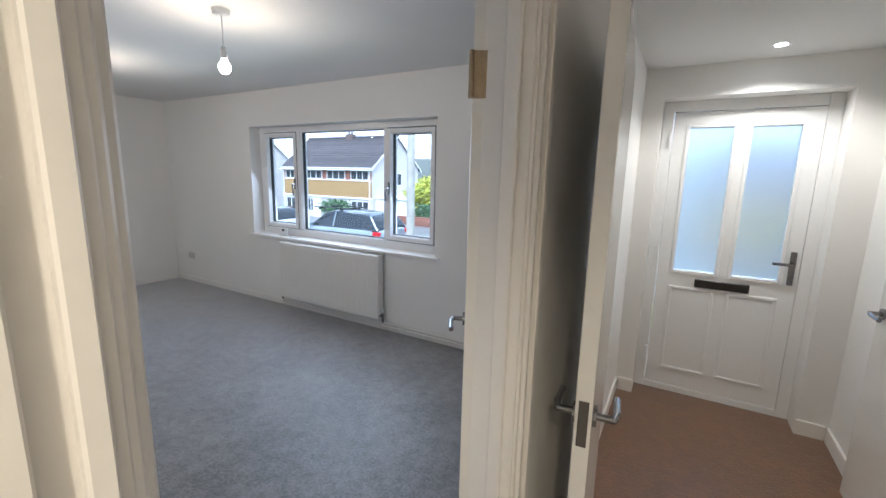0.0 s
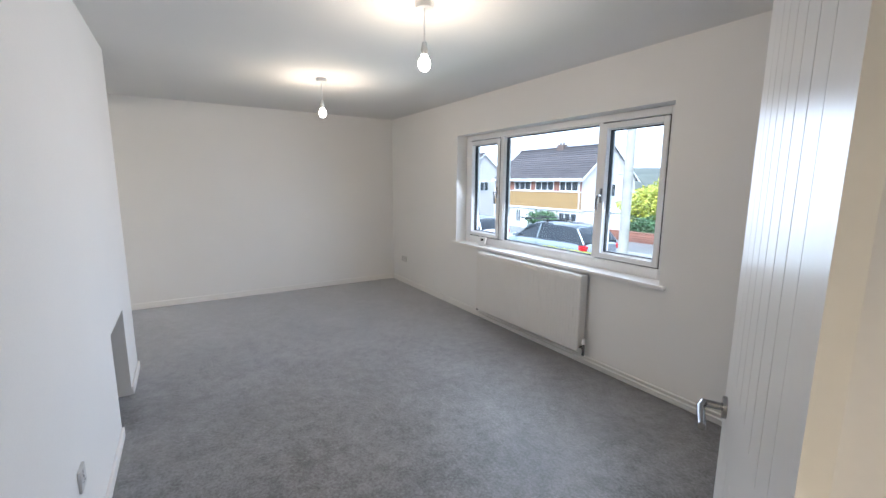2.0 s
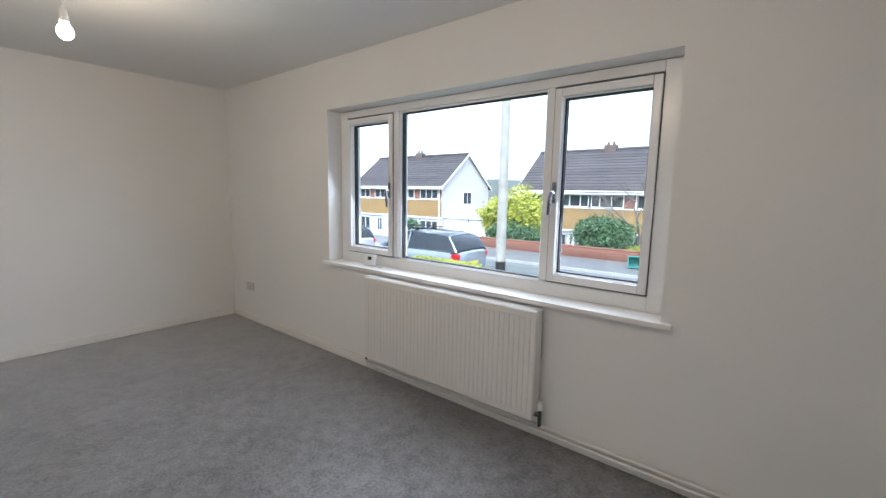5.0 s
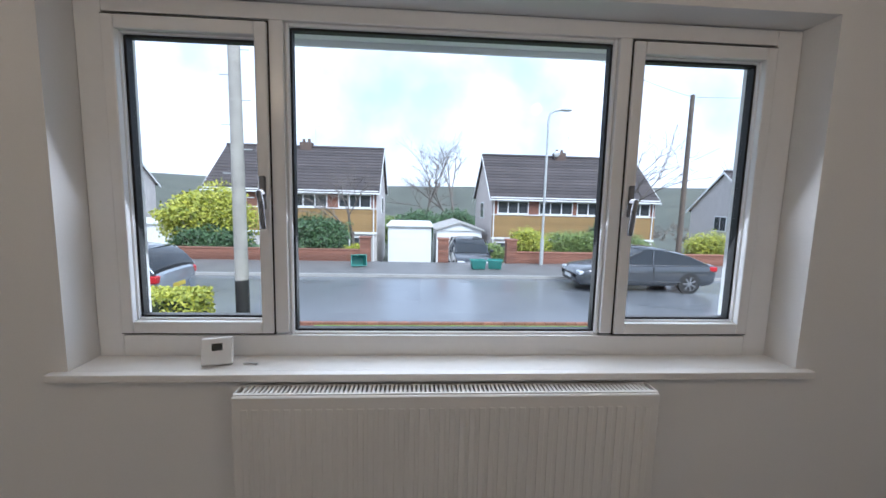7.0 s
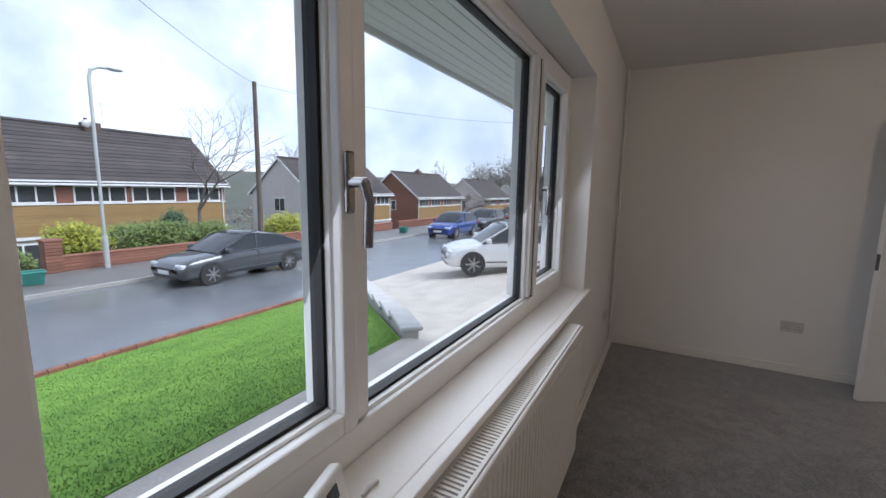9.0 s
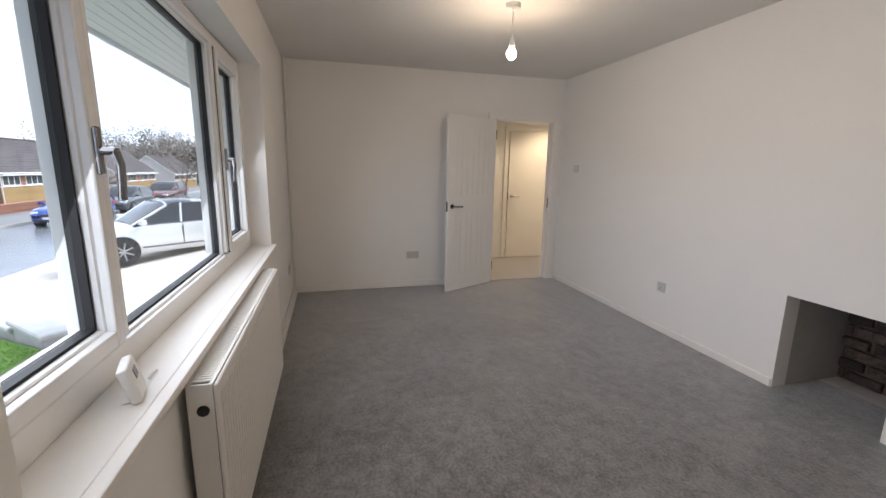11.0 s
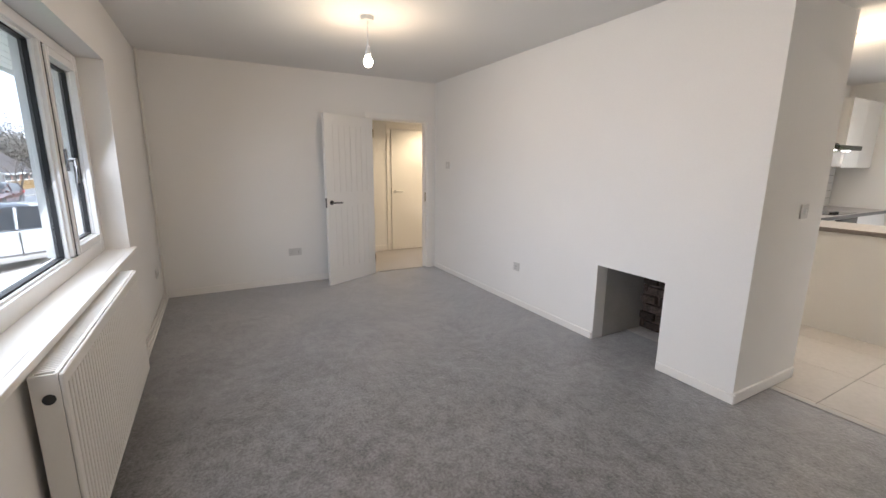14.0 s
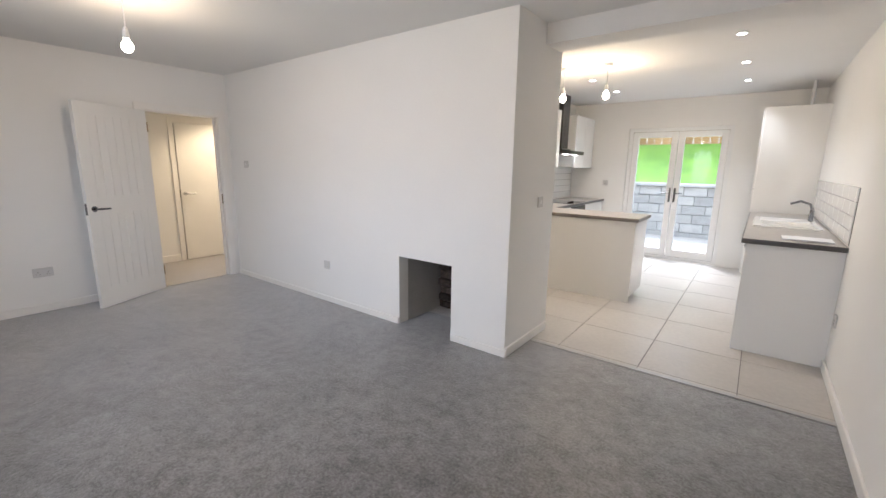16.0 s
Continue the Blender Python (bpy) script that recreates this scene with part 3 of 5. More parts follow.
# pipes that rise in the corner
for k in (0, 1):
    bm = bmesh.new()
    cyl(bm, (EX - 0.06 - 0.035 * k, -0.025, 0.0), (EX - 0.06 - 0.035 * k, -0.025, H), 0.009)
    tagged(part("pipe", bm, RADIATOR, None, "", True), "thin white painted heating pipe in the corner", "pipe")

# ---- sockets and switches ----
def socket(place, turn, gangs, label, kind="socket"):
    w = 0.147 if gangs == 2 else 0.086
    s = thing(kind, place, label, "power socket" if kind == "socket" else "light switch", "", turn)
    part("face_plate", boxes((-w / 2, w / 2, -0.011, -0.0005, -0.043, 0.043), bev=0.003, seg=2), PLATE, s)
    for g in range(gangs):
        cx = 0 if gangs == 1 else (-0.036 + 0.072 * g)
        if kind == "socket":
            for dx, dz, w2, h2 in ((0, 0.004, 0.004, 0.009), (-0.011, -0.016, 0.008, 0.003), (0.011, -0.016, 0.008, 0.003)):
                part("pin_slot", boxes((cx + dx - w2 / 2, cx + dx + w2 / 2, -0.0125, -0.0105, dz - h2 / 2, dz + h2 / 2)), DARK, s)
            part("rocker", boxes((cx - 0.007, cx + 0.007, -0.014, -0.0105, 0.02, 0.034), bev=0.001), PLATE, s)
        else:
            part("rocker", boxes((cx - 0.008, cx + 0.008, -0.015, -0.0105, -0.014, 0.014), bev=0.002), PLASTIC, s)
    return s


socket((0.385, -0.0, 0.375), 0, 2, "white double socket low on the window wall")
socket((5.50, -0.0, 0.375), 0, 2, "white double socket low on the window wall")
socket((EX, -1.35, 0.385), -90, 2, "white double socket on the end wall")
socket((4.06, BY, 0.40), 180, 1, "white single socket on the chimney wall")
socket((5.54, BY, 1.42), 180, 1, "white switch on the chimney wall by the door", "light_switch")
socket((PX, -3.73, 1.16), -90, 1, "white light switch on the end of the chimney wall", "light_switch")
socket((0.0, -4.43, 0.41), 90, 1, "white single socket on the kitchen side wall")
socket((2.65, KY, 1.19), 180, 1, "white single socket by the garden doors")

# ---- pendants ----
def pendant(x, y, top, group, z=2.165):
    p = thing("pendant_light", (x, y, top), "bare lit bulb hanging on a white cord", "pendant light", group)
    bm = bmesh.new()
    cyl(bm, (0, 0, -0.028), (0, 0, 0), 0.045, 0.05, 24)
    part("ceiling_rose", bm, PLASTIC, p, "", True)
    d = z - top
    bm = bmesh.new()
    cyl(bm, (0, 0, d + 0.1), (0, 0, -0.028), 0.004)
    part("cord", bm, PLASTIC, p)
    bm = bmesh.new()
    cyl(bm, (0, 0, d + 0.07), (0, 0, d + 0.11), 0.019, 0.013)
    cyl(bm, (0, 0, d + 0.045), (0, 0, d + 0.07), 0.02)
    part("lamp_holder", bm, GREY_PLASTIC, p, "", True)
    bm = bmesh.new()
    ball(bm, (0, 0, d), 0.034, sz=1.15)
    cyl(bm, (0, 0, d + 0.025), (0, 0, d + 0.046), 0.022, 0.014)
    ob = part("bulb", bm, BULB, p, "glowing warm white bulb", True)
    ob.visible_shadow = False


for x, y, z in BULBS:
    pendant(x, y, H, "living room pendants", z)
for x, y, z in KITCHEN_BULBS:
    pendant(x, y, H + 0.001, "kitchen pendants", z)


def downlight(x, y, z):
    d = thing("downlight_fitting", (x, y, z), "small round recessed ceiling downlight, lit", "downlight", "recessed downlights")
    bm = bmesh.new()
    cyl(bm, (0, 0, -0.004), (0, 0, -0.0003), 0.043, n=24)
    part("bezel", bm, PLASTIC, d, "", True)
    bm = bmesh.new()
    cyl(bm, (0, 0, -0.006), (0, 0, -0.004), 0.028, n=20)
    ob = part("lens", bm, SPOT_GLOW, d)
    ob.visible_shadow = False


for x, y in KITCHEN_SPOTS:
    downlight(x, y, H + 0.001)
downlight(6.68, -0.3, HH)

# ---- kitchen ----
fr = thing("french_doors", (1.6375, KY - 0.1, 0), "white upvc french doors to the garden, closed", "french doors")
part("outer_frame", boxes((-0.7075, -0.65, -0.035, 0.035, 0, 2.06), (0.65, 0.7075, -0.035, 0.035, 0, 2.06), (-0.65, 0.65, -0.035, 0.035, 2.005, 2.06), (-0.65, 0.65, -0.035, 0.035, 0, 0.045), bev=0.004), UPVC, fr)
for s in (-1, 1):
    x0, x1 = sorted((s * 0.004, s * 0.648))
    leaf = part("leaf", boxes((x0, x0 + 0.085, -0.03, 0.03, 0.05, 2.0), (x1 - 0.085, x1, -0.03, 0.03, 0.05, 2.0), (x0 + 0.085, x1 - 0.085, -0.03, 0.03, 0.05, 0.16), (x0 + 0.085, x1 - 0.085, -0.03, 0.03, 1.915, 2.0), bev=0.004), UPVC, fr)
    ob = part("glass", boxes((x0 + 0.085, x1 - 0.085, -0.004, 0.004, 0.16, 1.915)), GLASS, leaf, "clear glass pane")
    ob.visible_shadow = False
    part("handle_plate", boxes((s * 0.035 - 0.014, s * 0.035 + 0.014, 0.03, 0.042, 0.92, 1.14), bev=0.003), CHROME, fr)
    bm = bmesh.new()
    tube(bm, [(s * 0.035, 0.04, 1.06), (s * 0.035, 0.085, 1.06), (s * 0.15, 0.085, 1.06)], 0.009)
    part("lever", bm, CHROME, fr, "chrome lever handle", True)

# sink run along the west wall
run = thing("base_unit", (0.0, -5.85, 0), "white base units with a plain end panel along the wall", "kitchen unit")
part("end_panel", boxes((0.0, 0.575, 1.275, 1.293, 0.0, 0.88), bev=0.002), UNIT, run)
part("carcass", boxes((0.0, 0.555, -1.3, 1.274, 0.12, 0.88)), UNIT, run)
part("plinth", boxes((0.0, 0.50, -1.3, 1.274, 0.0, 0.12)), UNIT, run)
for i in range(4):
    y0 = -1.29 + i * 0.641
    d = part("unit_door", boxes((0.556, 0.575, y0 + 0.002, y0 + 0.637, 0.13, 0.875), bev=0.002), UNIT, run)
    part("handle", boxes((0.576, 0.59, y0 + 0.24, y0 + 0.40, 0.80, 0.812), bev=0.003), STEEL, d)
wt = thing("worktop", (0.0, -5.83, 0.88), "grey stone-effect laminate worktop with a dark edge", "worktop")
part("top", boxes((0.0, 0.6, -1.31, 1.31, 0.0, 0.039), bev=0.004), WORKTOP, wt)
part("front_edge", boxes((0.6005, 0.606, -1.31, 1.316, 0.001, 0.038), bev=0.002), WORK_EDGE, wt)
part("end_edge", boxes((0.0, 0.6, 1.3105, 1.316, 0.001, 0.038), bev=0.002), WORK_EDGE, wt)
sk = thing("sink", (0.30, -5.95, 0.919), "pale inset sink with a drainer", "sink")
bm = bmesh.new()
box(bm, -0.25, 0.25, -0.5, 0.5, 0.0, 0.012, 0.004, 2)
part("rim", bm, SINK, sk)
part("bowl", boxes((-0.2, 0.2, -0.42, 0.0, 0.0121, 0.014), bev=0.001), GREY_PLASTIC, sk)
for i in range(7):
    part("drainer_rib", boxes((-0.2, 0.18, 0.08 + i * 0.055, 0.095 + i * 0.055, 0.0121, 0.016), bev=0.001), SINK, sk)
tap = thing("tap", (0.09, -6.2, 0.93), "chrome mixer tap behind the sink", "tap")
bm = bmesh.new()
cyl(bm, (0, 0, 0), (0, 0, 0.11), 0.022, 0.018)
part("tap_body", bm, CHROME, tap, "", True)
bm = bmesh.new()
tube(bm, [(0, 0, 0.1), (0.02, 0, 0.17), (0.1, 0, 0.2), (0.18, 0, 0.17)], 0.011)
part("spout", bm, CHROME, tap, "", True)
bm = bmesh.new()
tube(bm, [(0, 0.02, 0.09), (0, 0.06, 0.14)], 0.007)
part("tap_lever", bm, CHROME, tap, "", True)
tagged(part("paper_stack", boxes((0.06, 0.36, -4.83, -4.62, 0.9195, 0.93), (0.1, 0.33, -4.8, -4.6, 0.9305, 0.936), bev=0.002), PAPER), "loose white papers lying on the worktop", "papers")
tall = thing("tall_unit", (0.0, -7.5, 0), "tall white kitchen housing unit in the corner", "kitchen unit")
part("carcass", boxes((0.0005, 0.6, -0.32, 0.32, 0.1, 2.19), bev=0.002), UNIT, tall)
part("plinth", boxes((0.0005, 0.55, -0.32, 0.32, 0.0, 0.1)), UNIT, tall)
part("unit_door", boxes((0.6, 0.62, -0.315, 0.315, 0.11, 1.2), bev=0.002), UNIT, tall)
part("unit_door", boxes((0.6, 0.62, -0.315, 0.315, 1.205, 2.185), bev=0.002), UNIT, tall)
bm = bmesh.new()
cyl(bm, (0.18, -7.3, 2.19), (0.18, -7.3, H), 0.02)
tagged(part("flue_pipe", bm, GREY_PLASTIC, None, "", True), "short grey pipe between tall unit and ceiling", "pipe")

# peninsula
pen = thing("peninsula", (1.53, -5.52, 0), "white panelled peninsula base", "kitchen unit")
part("back_panel", boxes((0.0, KX - 1.532, 0.262, 0.28, 0.0, 0.88), bev=0.002), UNIT, pen)
part("end_panel", boxes((0.0, 0.018, -0.28, 0.2615, 0.06, 0.88), bev=0.002), UNIT, pen)
part("carcass", boxes((0.0185, KX - 1.532, -0.25, 0.2615, 0.1, 0.88)), UNIT, pen)
part("plinth", boxes((0.06, KX - 1.532, -0.2, 0.2615, 0.0, 0.1)), UNIT, pen)
pw = thing("worktop", (1.5, -5.52, 0.88), "grey stone-effect peninsula worktop with a dark edge", "worktop")
part("top", boxes((0.006, KX - 1.502, -0.3, 0.29, 0.0, 0.039), bev=0.004), WORKTOP, pw)
part("front_edge", boxes((0.006, KX - 1.502, 0.2905, 0.296, 0.001, 0.038), bev=0.002), PEN_EDGE, pw)
part("end_edge", boxes((0.0, 0.0055, -0.3, 0.296, 0.001, 0.038), bev=0.002), PEN_EDGE, pw)

# cooker run along the east wall
cr = thing("base_unit", (KX, -6.9, 0), "white base units below the hob", "kitchen unit")
part("carcass", boxes((-0.56, -0.001, -1.04, 1.07, 0.12, 0.88)), UNIT, cr)
part("plinth", boxes((-0.5, -0.001, -1.04, 1.07, 0.0, 0.12)), UNIT, cr)
part("oven_front", boxes((-0.585, -0.5605, -0.16, 0.43, 0.14, 0.87), bev=0.003), BLACK_GLASS, cr, "black glass built-in oven")
for a, b in ((-1.03, -0.6), (-0.598, -0.165), (0.435, 1.06)):
    part("unit_door", boxes((-0.58, -0.5605, a, b, 0.13, 0.875), bev=0.002), UNIT, cr)
cw = thing("worktop", (KX, -6.9, 0.88), "grey stone-effect worktop carrying the hob", "worktop")
part("top", boxes((-0.6, -0.001, -1.04, 1.075, 0.0, 0.039), bev=0.004), WORKTOP, cw)
part("front_edge", boxes((-0.606, -0.6005, -1.04, 1.075, 0.001, 0.038), bev=0.002), WORK_EDGE, cw)
hob = thing("hob", (KX - 0.32, -6.76, 0.919), "black glass electric hob with dark knobs", "hob")
part("hob_glass", boxes((-0.25, 0.25, -0.29, 0.29, 0.0, 0.006), bev=0.002), BLACK_GLASS, hob)
for i in range(4):
    bm = bmesh.new()
    cyl(bm, (-0.2, 0.1 + 0.05 * i, 0.006), (-0.2, 0.1 + 0.05 * i, 0.028), 0.018, 0.014)
    part("knob", bm, BLACK_METAL, hob, "", True)
hood = thing("cooker_hood", (KX, -6.76, 1.62), "black chimney cooker hood over the hob", "cooker hood")
part("canopy", boxes((-0.5, -0.001, -0.3, 0.3, 0.0, 0.05), bev=0.004), BLACK_METAL, hood)
part("flare", boxes((-0.34, -0.001, -0.2, 0.2, 0.05, 0.09), bev=0.02), BLACK_METAL, hood)
part("chimney", boxes((-0.3, -0.001, -0.13, 0.13, 0.09, H - 1.622), bev=0.003), BLACK_METAL, hood)
for s in (-1, 1):
    ob = part("lamp", boxes((-0.43, -0.37, s * 0.18 - 0.03, s * 0.18 + 0.03, -0.004, -0.0005)), SPOT_GLOW, hood, "small lit hood lamp")
for y0, y1 in ((-7.93, -7.5), (-7.498, -7.07), (-6.45, -5.84)):
    wu = thing("wall_unit", (KX, (y0 + y1) / 2, 1.44), "white wall cupboard beside the cooker hood", "kitchen unit", "wall cupboards")
    hw = (y1 - y0) / 2
    part("carcass", boxes((-0.33, -0.001, -hw, hw, 0.0, 0.78), bev=0.002), UNIT, wu)
    part("unit_door", boxes((-0.35, -0.331, -hw + 0.002, hw - 0.002, -0.01, 0.78), bev=0.002), UNIT, wu)

# wall tiles, brick bond
def wall_tiles(x, face, y0, y1, z0, rows, label):
    w, h, g = 0.3, 0.1, 0.004
    s = struct("splashback", boxes(tuple(sorted((x, x + face * 0.003)))+ (y0, y1, z0, z0 + rows * h)), GROUT, label, "tiled splashback")
    for r in range(rows):
        a = y0 - (0.15 if r % 2 else 0.0)
        while a < y1 - 0.01:
            c, d = max(a, y0), min(a + w, y1)
            if d - c > 0.02:
                xs = sorted((x + face * 0.003, x + face * 0.010))
                part("tile", boxes((xs[0], xs[1], c + g / 2, d - g / 2, z0 + r * h + g / 2, z0 + (r + 1) * h - g / 2), bev=0.0015), WALL_TILE, s)
            a += w


wall_tiles(0.0, 1, -7.15, -4.54, 0.93, 4, "glossy white brick-bond wall tiles over the sink worktop")
wall_tiles(KX, -1, -7.94, -5.84, 0.93, 5, "glossy white brick-bond wall tiles behind the hob")

struct("threshold_kitchen", boxes((0.002, PX - 0.018, -3.69, -3.65, 0.0, 0.007), bev=0.003), STEEL, "thin metal strip between carpet and tiles", "threshold")
# floor tiles
kf = bpy.data.objects["floor_kitchen"]
xs = [0.001] + [0.49 + 0.605 * i for i in range(5)] + [KX - 0.001]
ys = [-3.671, -3.73] + [-3.73 - 0.605 * i for i in range(1, 7)] + [KY + 0.001]
for i in range(len(xs) - 1):
    for j in range(len(ys) - 1):
        if xs[i + 1] - xs[i] > 0.02 and ys[j] - ys[j + 1] > 0.02:
            part("tile", boxes((xs[i] + 0.0025, xs[i + 1] - 0.0025, ys[j + 1] + 0.0025, ys[j] - 0.0025, -0.006, 0.001), bev=0.001), TILE, kf)

# bricks at the back of the fireplace
rng = random.Random(4)
for r in range(8):
    for k in range(4):
        x = 2.33 + k * 0.225 + (0.11 if r % 2 else 0) + rng.uniform(-0.01, 0.01)
        x0, x1 = max(x, 2.456), min(x + 0.21 + rng.uniform(-0.02, 0.01), 3.034)
        if x1 - x0 < 0.03:
            continue
        yb = BY - 0.62
        part("brick", boxes((x0, x1, yb, yb + rng.uniform(0.012, 0.05), 0.012 + r * 0.08, 0.012 + r * 0.08 + rng.uniform(0.06, 0.07)), bev=0.006), SOOT, back)

# ---- outdoors: materials ----
def leaf_mat(name, light, dark):
    m = bpy.data.materials.new(name)
    m.use_nodes = True
    n, l = m.node_tree.nodes, m.node_tree.links
    b = n["Principled BSDF"]
    b.inputs["Roughness"].default_value = 0.5
    geo, ramp = n.new("ShaderNodeNewGeometry"), n.new("ShaderNodeValToRGB")
    ramp.color_ramp.elements[0].color, ramp.color_ramp.elements[1].color = (*dark, 1), (*light, 1)
    l.new(geo.outputs["Random Per Island"], ramp.inputs["Fac"])
    l.new(ramp.outputs["Color"], b.inputs["Base Color"])
    return m


GRASS = mat("lawn_grass", (0.18, 0.31, 0.04), 0.9, var=0.3, scale=2.2, fine=25, bump=0.25, dirt=(0.09, 0.2, 0.02))
BLADE = leaf_mat("grass_blades", (0.145, 0.25, 0.035), (0.10, 0.185, 0.025))
MOSS = mat("worn_grass", (0.42, 0.36, 0.14), 0.9, var=0.4, scale=6, fine=70, bump=0.6)
EARTH = mat("earth_and_fields", (0.085, 0.092, 0.07), 0.95, var=0.5, scale=0.02, fine=0.6, bump=0.2)
GRAVEL = mat("grey_gravel", (0.20, 0.19, 0.18), 0.95, var=0.55, scale=25, fine=70, bump=1.0)
SOIL = mat("dark_soil", (0.05, 0.045, 0.04), 0.95, var=0.5, scale=10, fine=60, bump=0.8)
ASPHALT = mat("damp_asphalt", (0.155, 0.162, 0.172), 0.22, var=0.25, scale=0.7, fine=40, bump=0.06)
PAVING = mat("pavement_asphalt", (0.15, 0.145, 0.14), 0.5, var=0.25, scale=1.5, fine=50, bump=0.1)
CONCRETE = mat("pale_concrete", (0.52, 0.475, 0.42), 0.8, var=0.2, scale=2.5, fine=50, bump=0.15)
COPING = mat("white_painted_coping", (0.5, 0.49, 0.47), 0.8, var=0.18, scale=6, fine=50, bump=0.2)
KERB = mat("concrete_kerb", (0.34, 0.33, 0.31), 0.85, var=0.15, scale=4, fine=50)
RED_BRICK = mat("red_brick", (0.235, 0.105, 0.07), 0.85, var=0.3, scale=12, fine=60, bump=0.3, spread=0.25)
DULL_BRICK = mat("weathered_brown_brick", (0.12, 0.085, 0.07), 0.9, var=0.3, scale=8, bump=0.3)
ROOF = mat("dark_concrete_roof_tile", (0.062, 0.052, 0.052), 0.8, var=0.3, scale=1.2, fine=20, bump=0.3, spread=0.2)
OCHRE = mat("ochre_tile_hanging", (0.30, 0.19, 0.075), 0.8, var=0.15, scale=2, fine=20, bump=0.2, spread=0.1)
PEBBLE = mat("pebbledash_render", (0.52, 0.485, 0.46), 0.95, var=0.15, scale=3, fine=40, bump=0.5)
PINK = mat("pinkish_render", (0.55, 0.49, 0.455), 0.95, var=0.12, scale=3, fine=40, bump=0.4)
WHITE_PAINT = mat("white_exterior_paint", (0.74, 0.74, 0.73), 0.5, var=0.06, scale=2)
DARK_GLASS = mat("far_window_glass", (0.05, 0.055, 0.06), 0.05, var=0.3, scale=1.5)
BARK = mat("grey_bark", (0.17, 0.145, 0.125), 0.9, var=0.35, scale=8, fine=60, bump=0.5)
BROWN_POLE = mat("brown_pole_wood", (0.13, 0.105, 0.085), 0.9, var=0.3, scale=5, fine=80, bump=0.4)
POLE_WOOD = mat("weathered_pole_wood", (0.36, 0.335, 0.30), 0.9, var=0.3, scale=5, fine=80, bump=0.4)
TAR = mat("tarred_pole_foot", (0.02, 0.018, 0.016), 0.7, var=0.3)
GALV = mat("painted_lamp_steel", (0.5, 0.51, 0.5), 0.45, 0.3, var=0.1)
YELLOW_LEAF = leaf_mat("yellow_green_leaves", (0.52, 0.50, 0.05), (0.17, 0.22, 0.03))
GREEN_LEAF = leaf_mat("dark_green_leaves", (0.09, 0.17, 0.06), (0.025, 0.055, 0.025))
MID_LEAF = leaf_mat("mid_green_leaves", (0.24, 0.31, 0.07), (0.08, 0.13, 0.035))
WOODS = leaf_mat("far_bare_woods", (0.15, 0.125, 0.095), (0.075, 0.065, 0.05))
TYRE = mat("tyre_rubber", (0.015, 0.015, 0.016), 0.75)
RIM = mat("alloy_rim", (0.45, 0.45, 0.46), 0.3, 0.9)
CAR_GLASS = mat("car_glass", (0.02, 0.024, 0.028), 0.04)
RED_LENS = mat("red_lens", (0.45, 0.015, 0.02), 0.15)
LENS = mat("headlight_lens", (0.6, 0.62, 0.65), 0.1)
TEAL = mat("teal_plastic", (0.07, 0.29, 0.25), 0.5, var=0.15)
FENCE = mat("tan_timber_fence", (0.42, 0.24, 0.09), 0.85, var=0.25, scale=3, fine=40, bump=0.3, spread=0.15)
BLOCK = mat("grey_wall_block", (0.42, 0.405, 0.38), 0.9, var=0.2, scale=5, fine=50, bump=0.3, spread=0.15)

# ---- ground ----
ROAD_Z, ROAD0, ROAD1 = -1.47, 7.55, 13.45


def smooth(a, b, v):
    k = min(1.0, max(0.0, (v - a) / (b - a)))
    return k * k * (3 - 2 * k)


def ground_z(x, y):
    """The lie of the land: front garden down to the road, gardens falling beyond it, then the valley and its far hills; a bank behind the house."""
    if y < -8.2:
        return -0.16 + 1.12 * smooth(-11.1, -11.2, y) + (min(-11.2 - y, 3.1) * 0.3 if y < -11.2 else 0.0) + 25 * smooth(-60, -600, y)
    if y < 1.4:
        return -0.85
    if y < ROAD0:
        return -0.85 - 0.75 * (y - 1.4) / (ROAD0 - 1.4)
    if y < 16.5:
        return -1.6
    if y < 24:
        return -1.56 - 1.75 * (y - 16.5) / 7.5
    z = -3.3 - 7 * smooth(34, 90, y) - 12 * smooth(90, 300, y)
    z += 62 * smooth(320, 1300, y) * (0.75 + 0.35 * noise.noise((x * 0.0022, y * 0.0011, 0)))
    z += 30 * smooth(120, 600, abs(x)) * smooth(60, 300, y)
    return z


bm = bmesh.new()
gx = [-1500, -1100, -800, -600, -450, -330, -240, -170, -120, -85, -60, -42, -30, -20, -12, -6, -0.35, 7.5, 12, 18, 26, 36, 48, 65, 90, 125, 170, 240, 330, 450, 600, 800, 1100, 1500]
gy = [-1500, -600, -200, -60, -30, -17.3, -14, -11.21, -11.1, -8.24, 0.2, 1.4, 3.5, 5.5, 7.55, 13, 16.5, 19, 21.5, 24, 29, 34, 45, 60, 90, 130, 180, 240, 320, 420, 540, 700, 900, 1150, 1400, 1800]
grid = [[bm.verts.new((x, y, ground_z(x, y))) for x in gx] for y in gy]
for j in range(len(gy) - 1):
    for i in range(len(gx) - 1):
        bm.faces.new((grid[j][i], grid[j][i + 1], grid[j + 1][i + 1], grid[j + 1][i]))
struct("ground", bm, EARTH, "rough grass and fields falling to a wide valley with far hills", "ground", True)


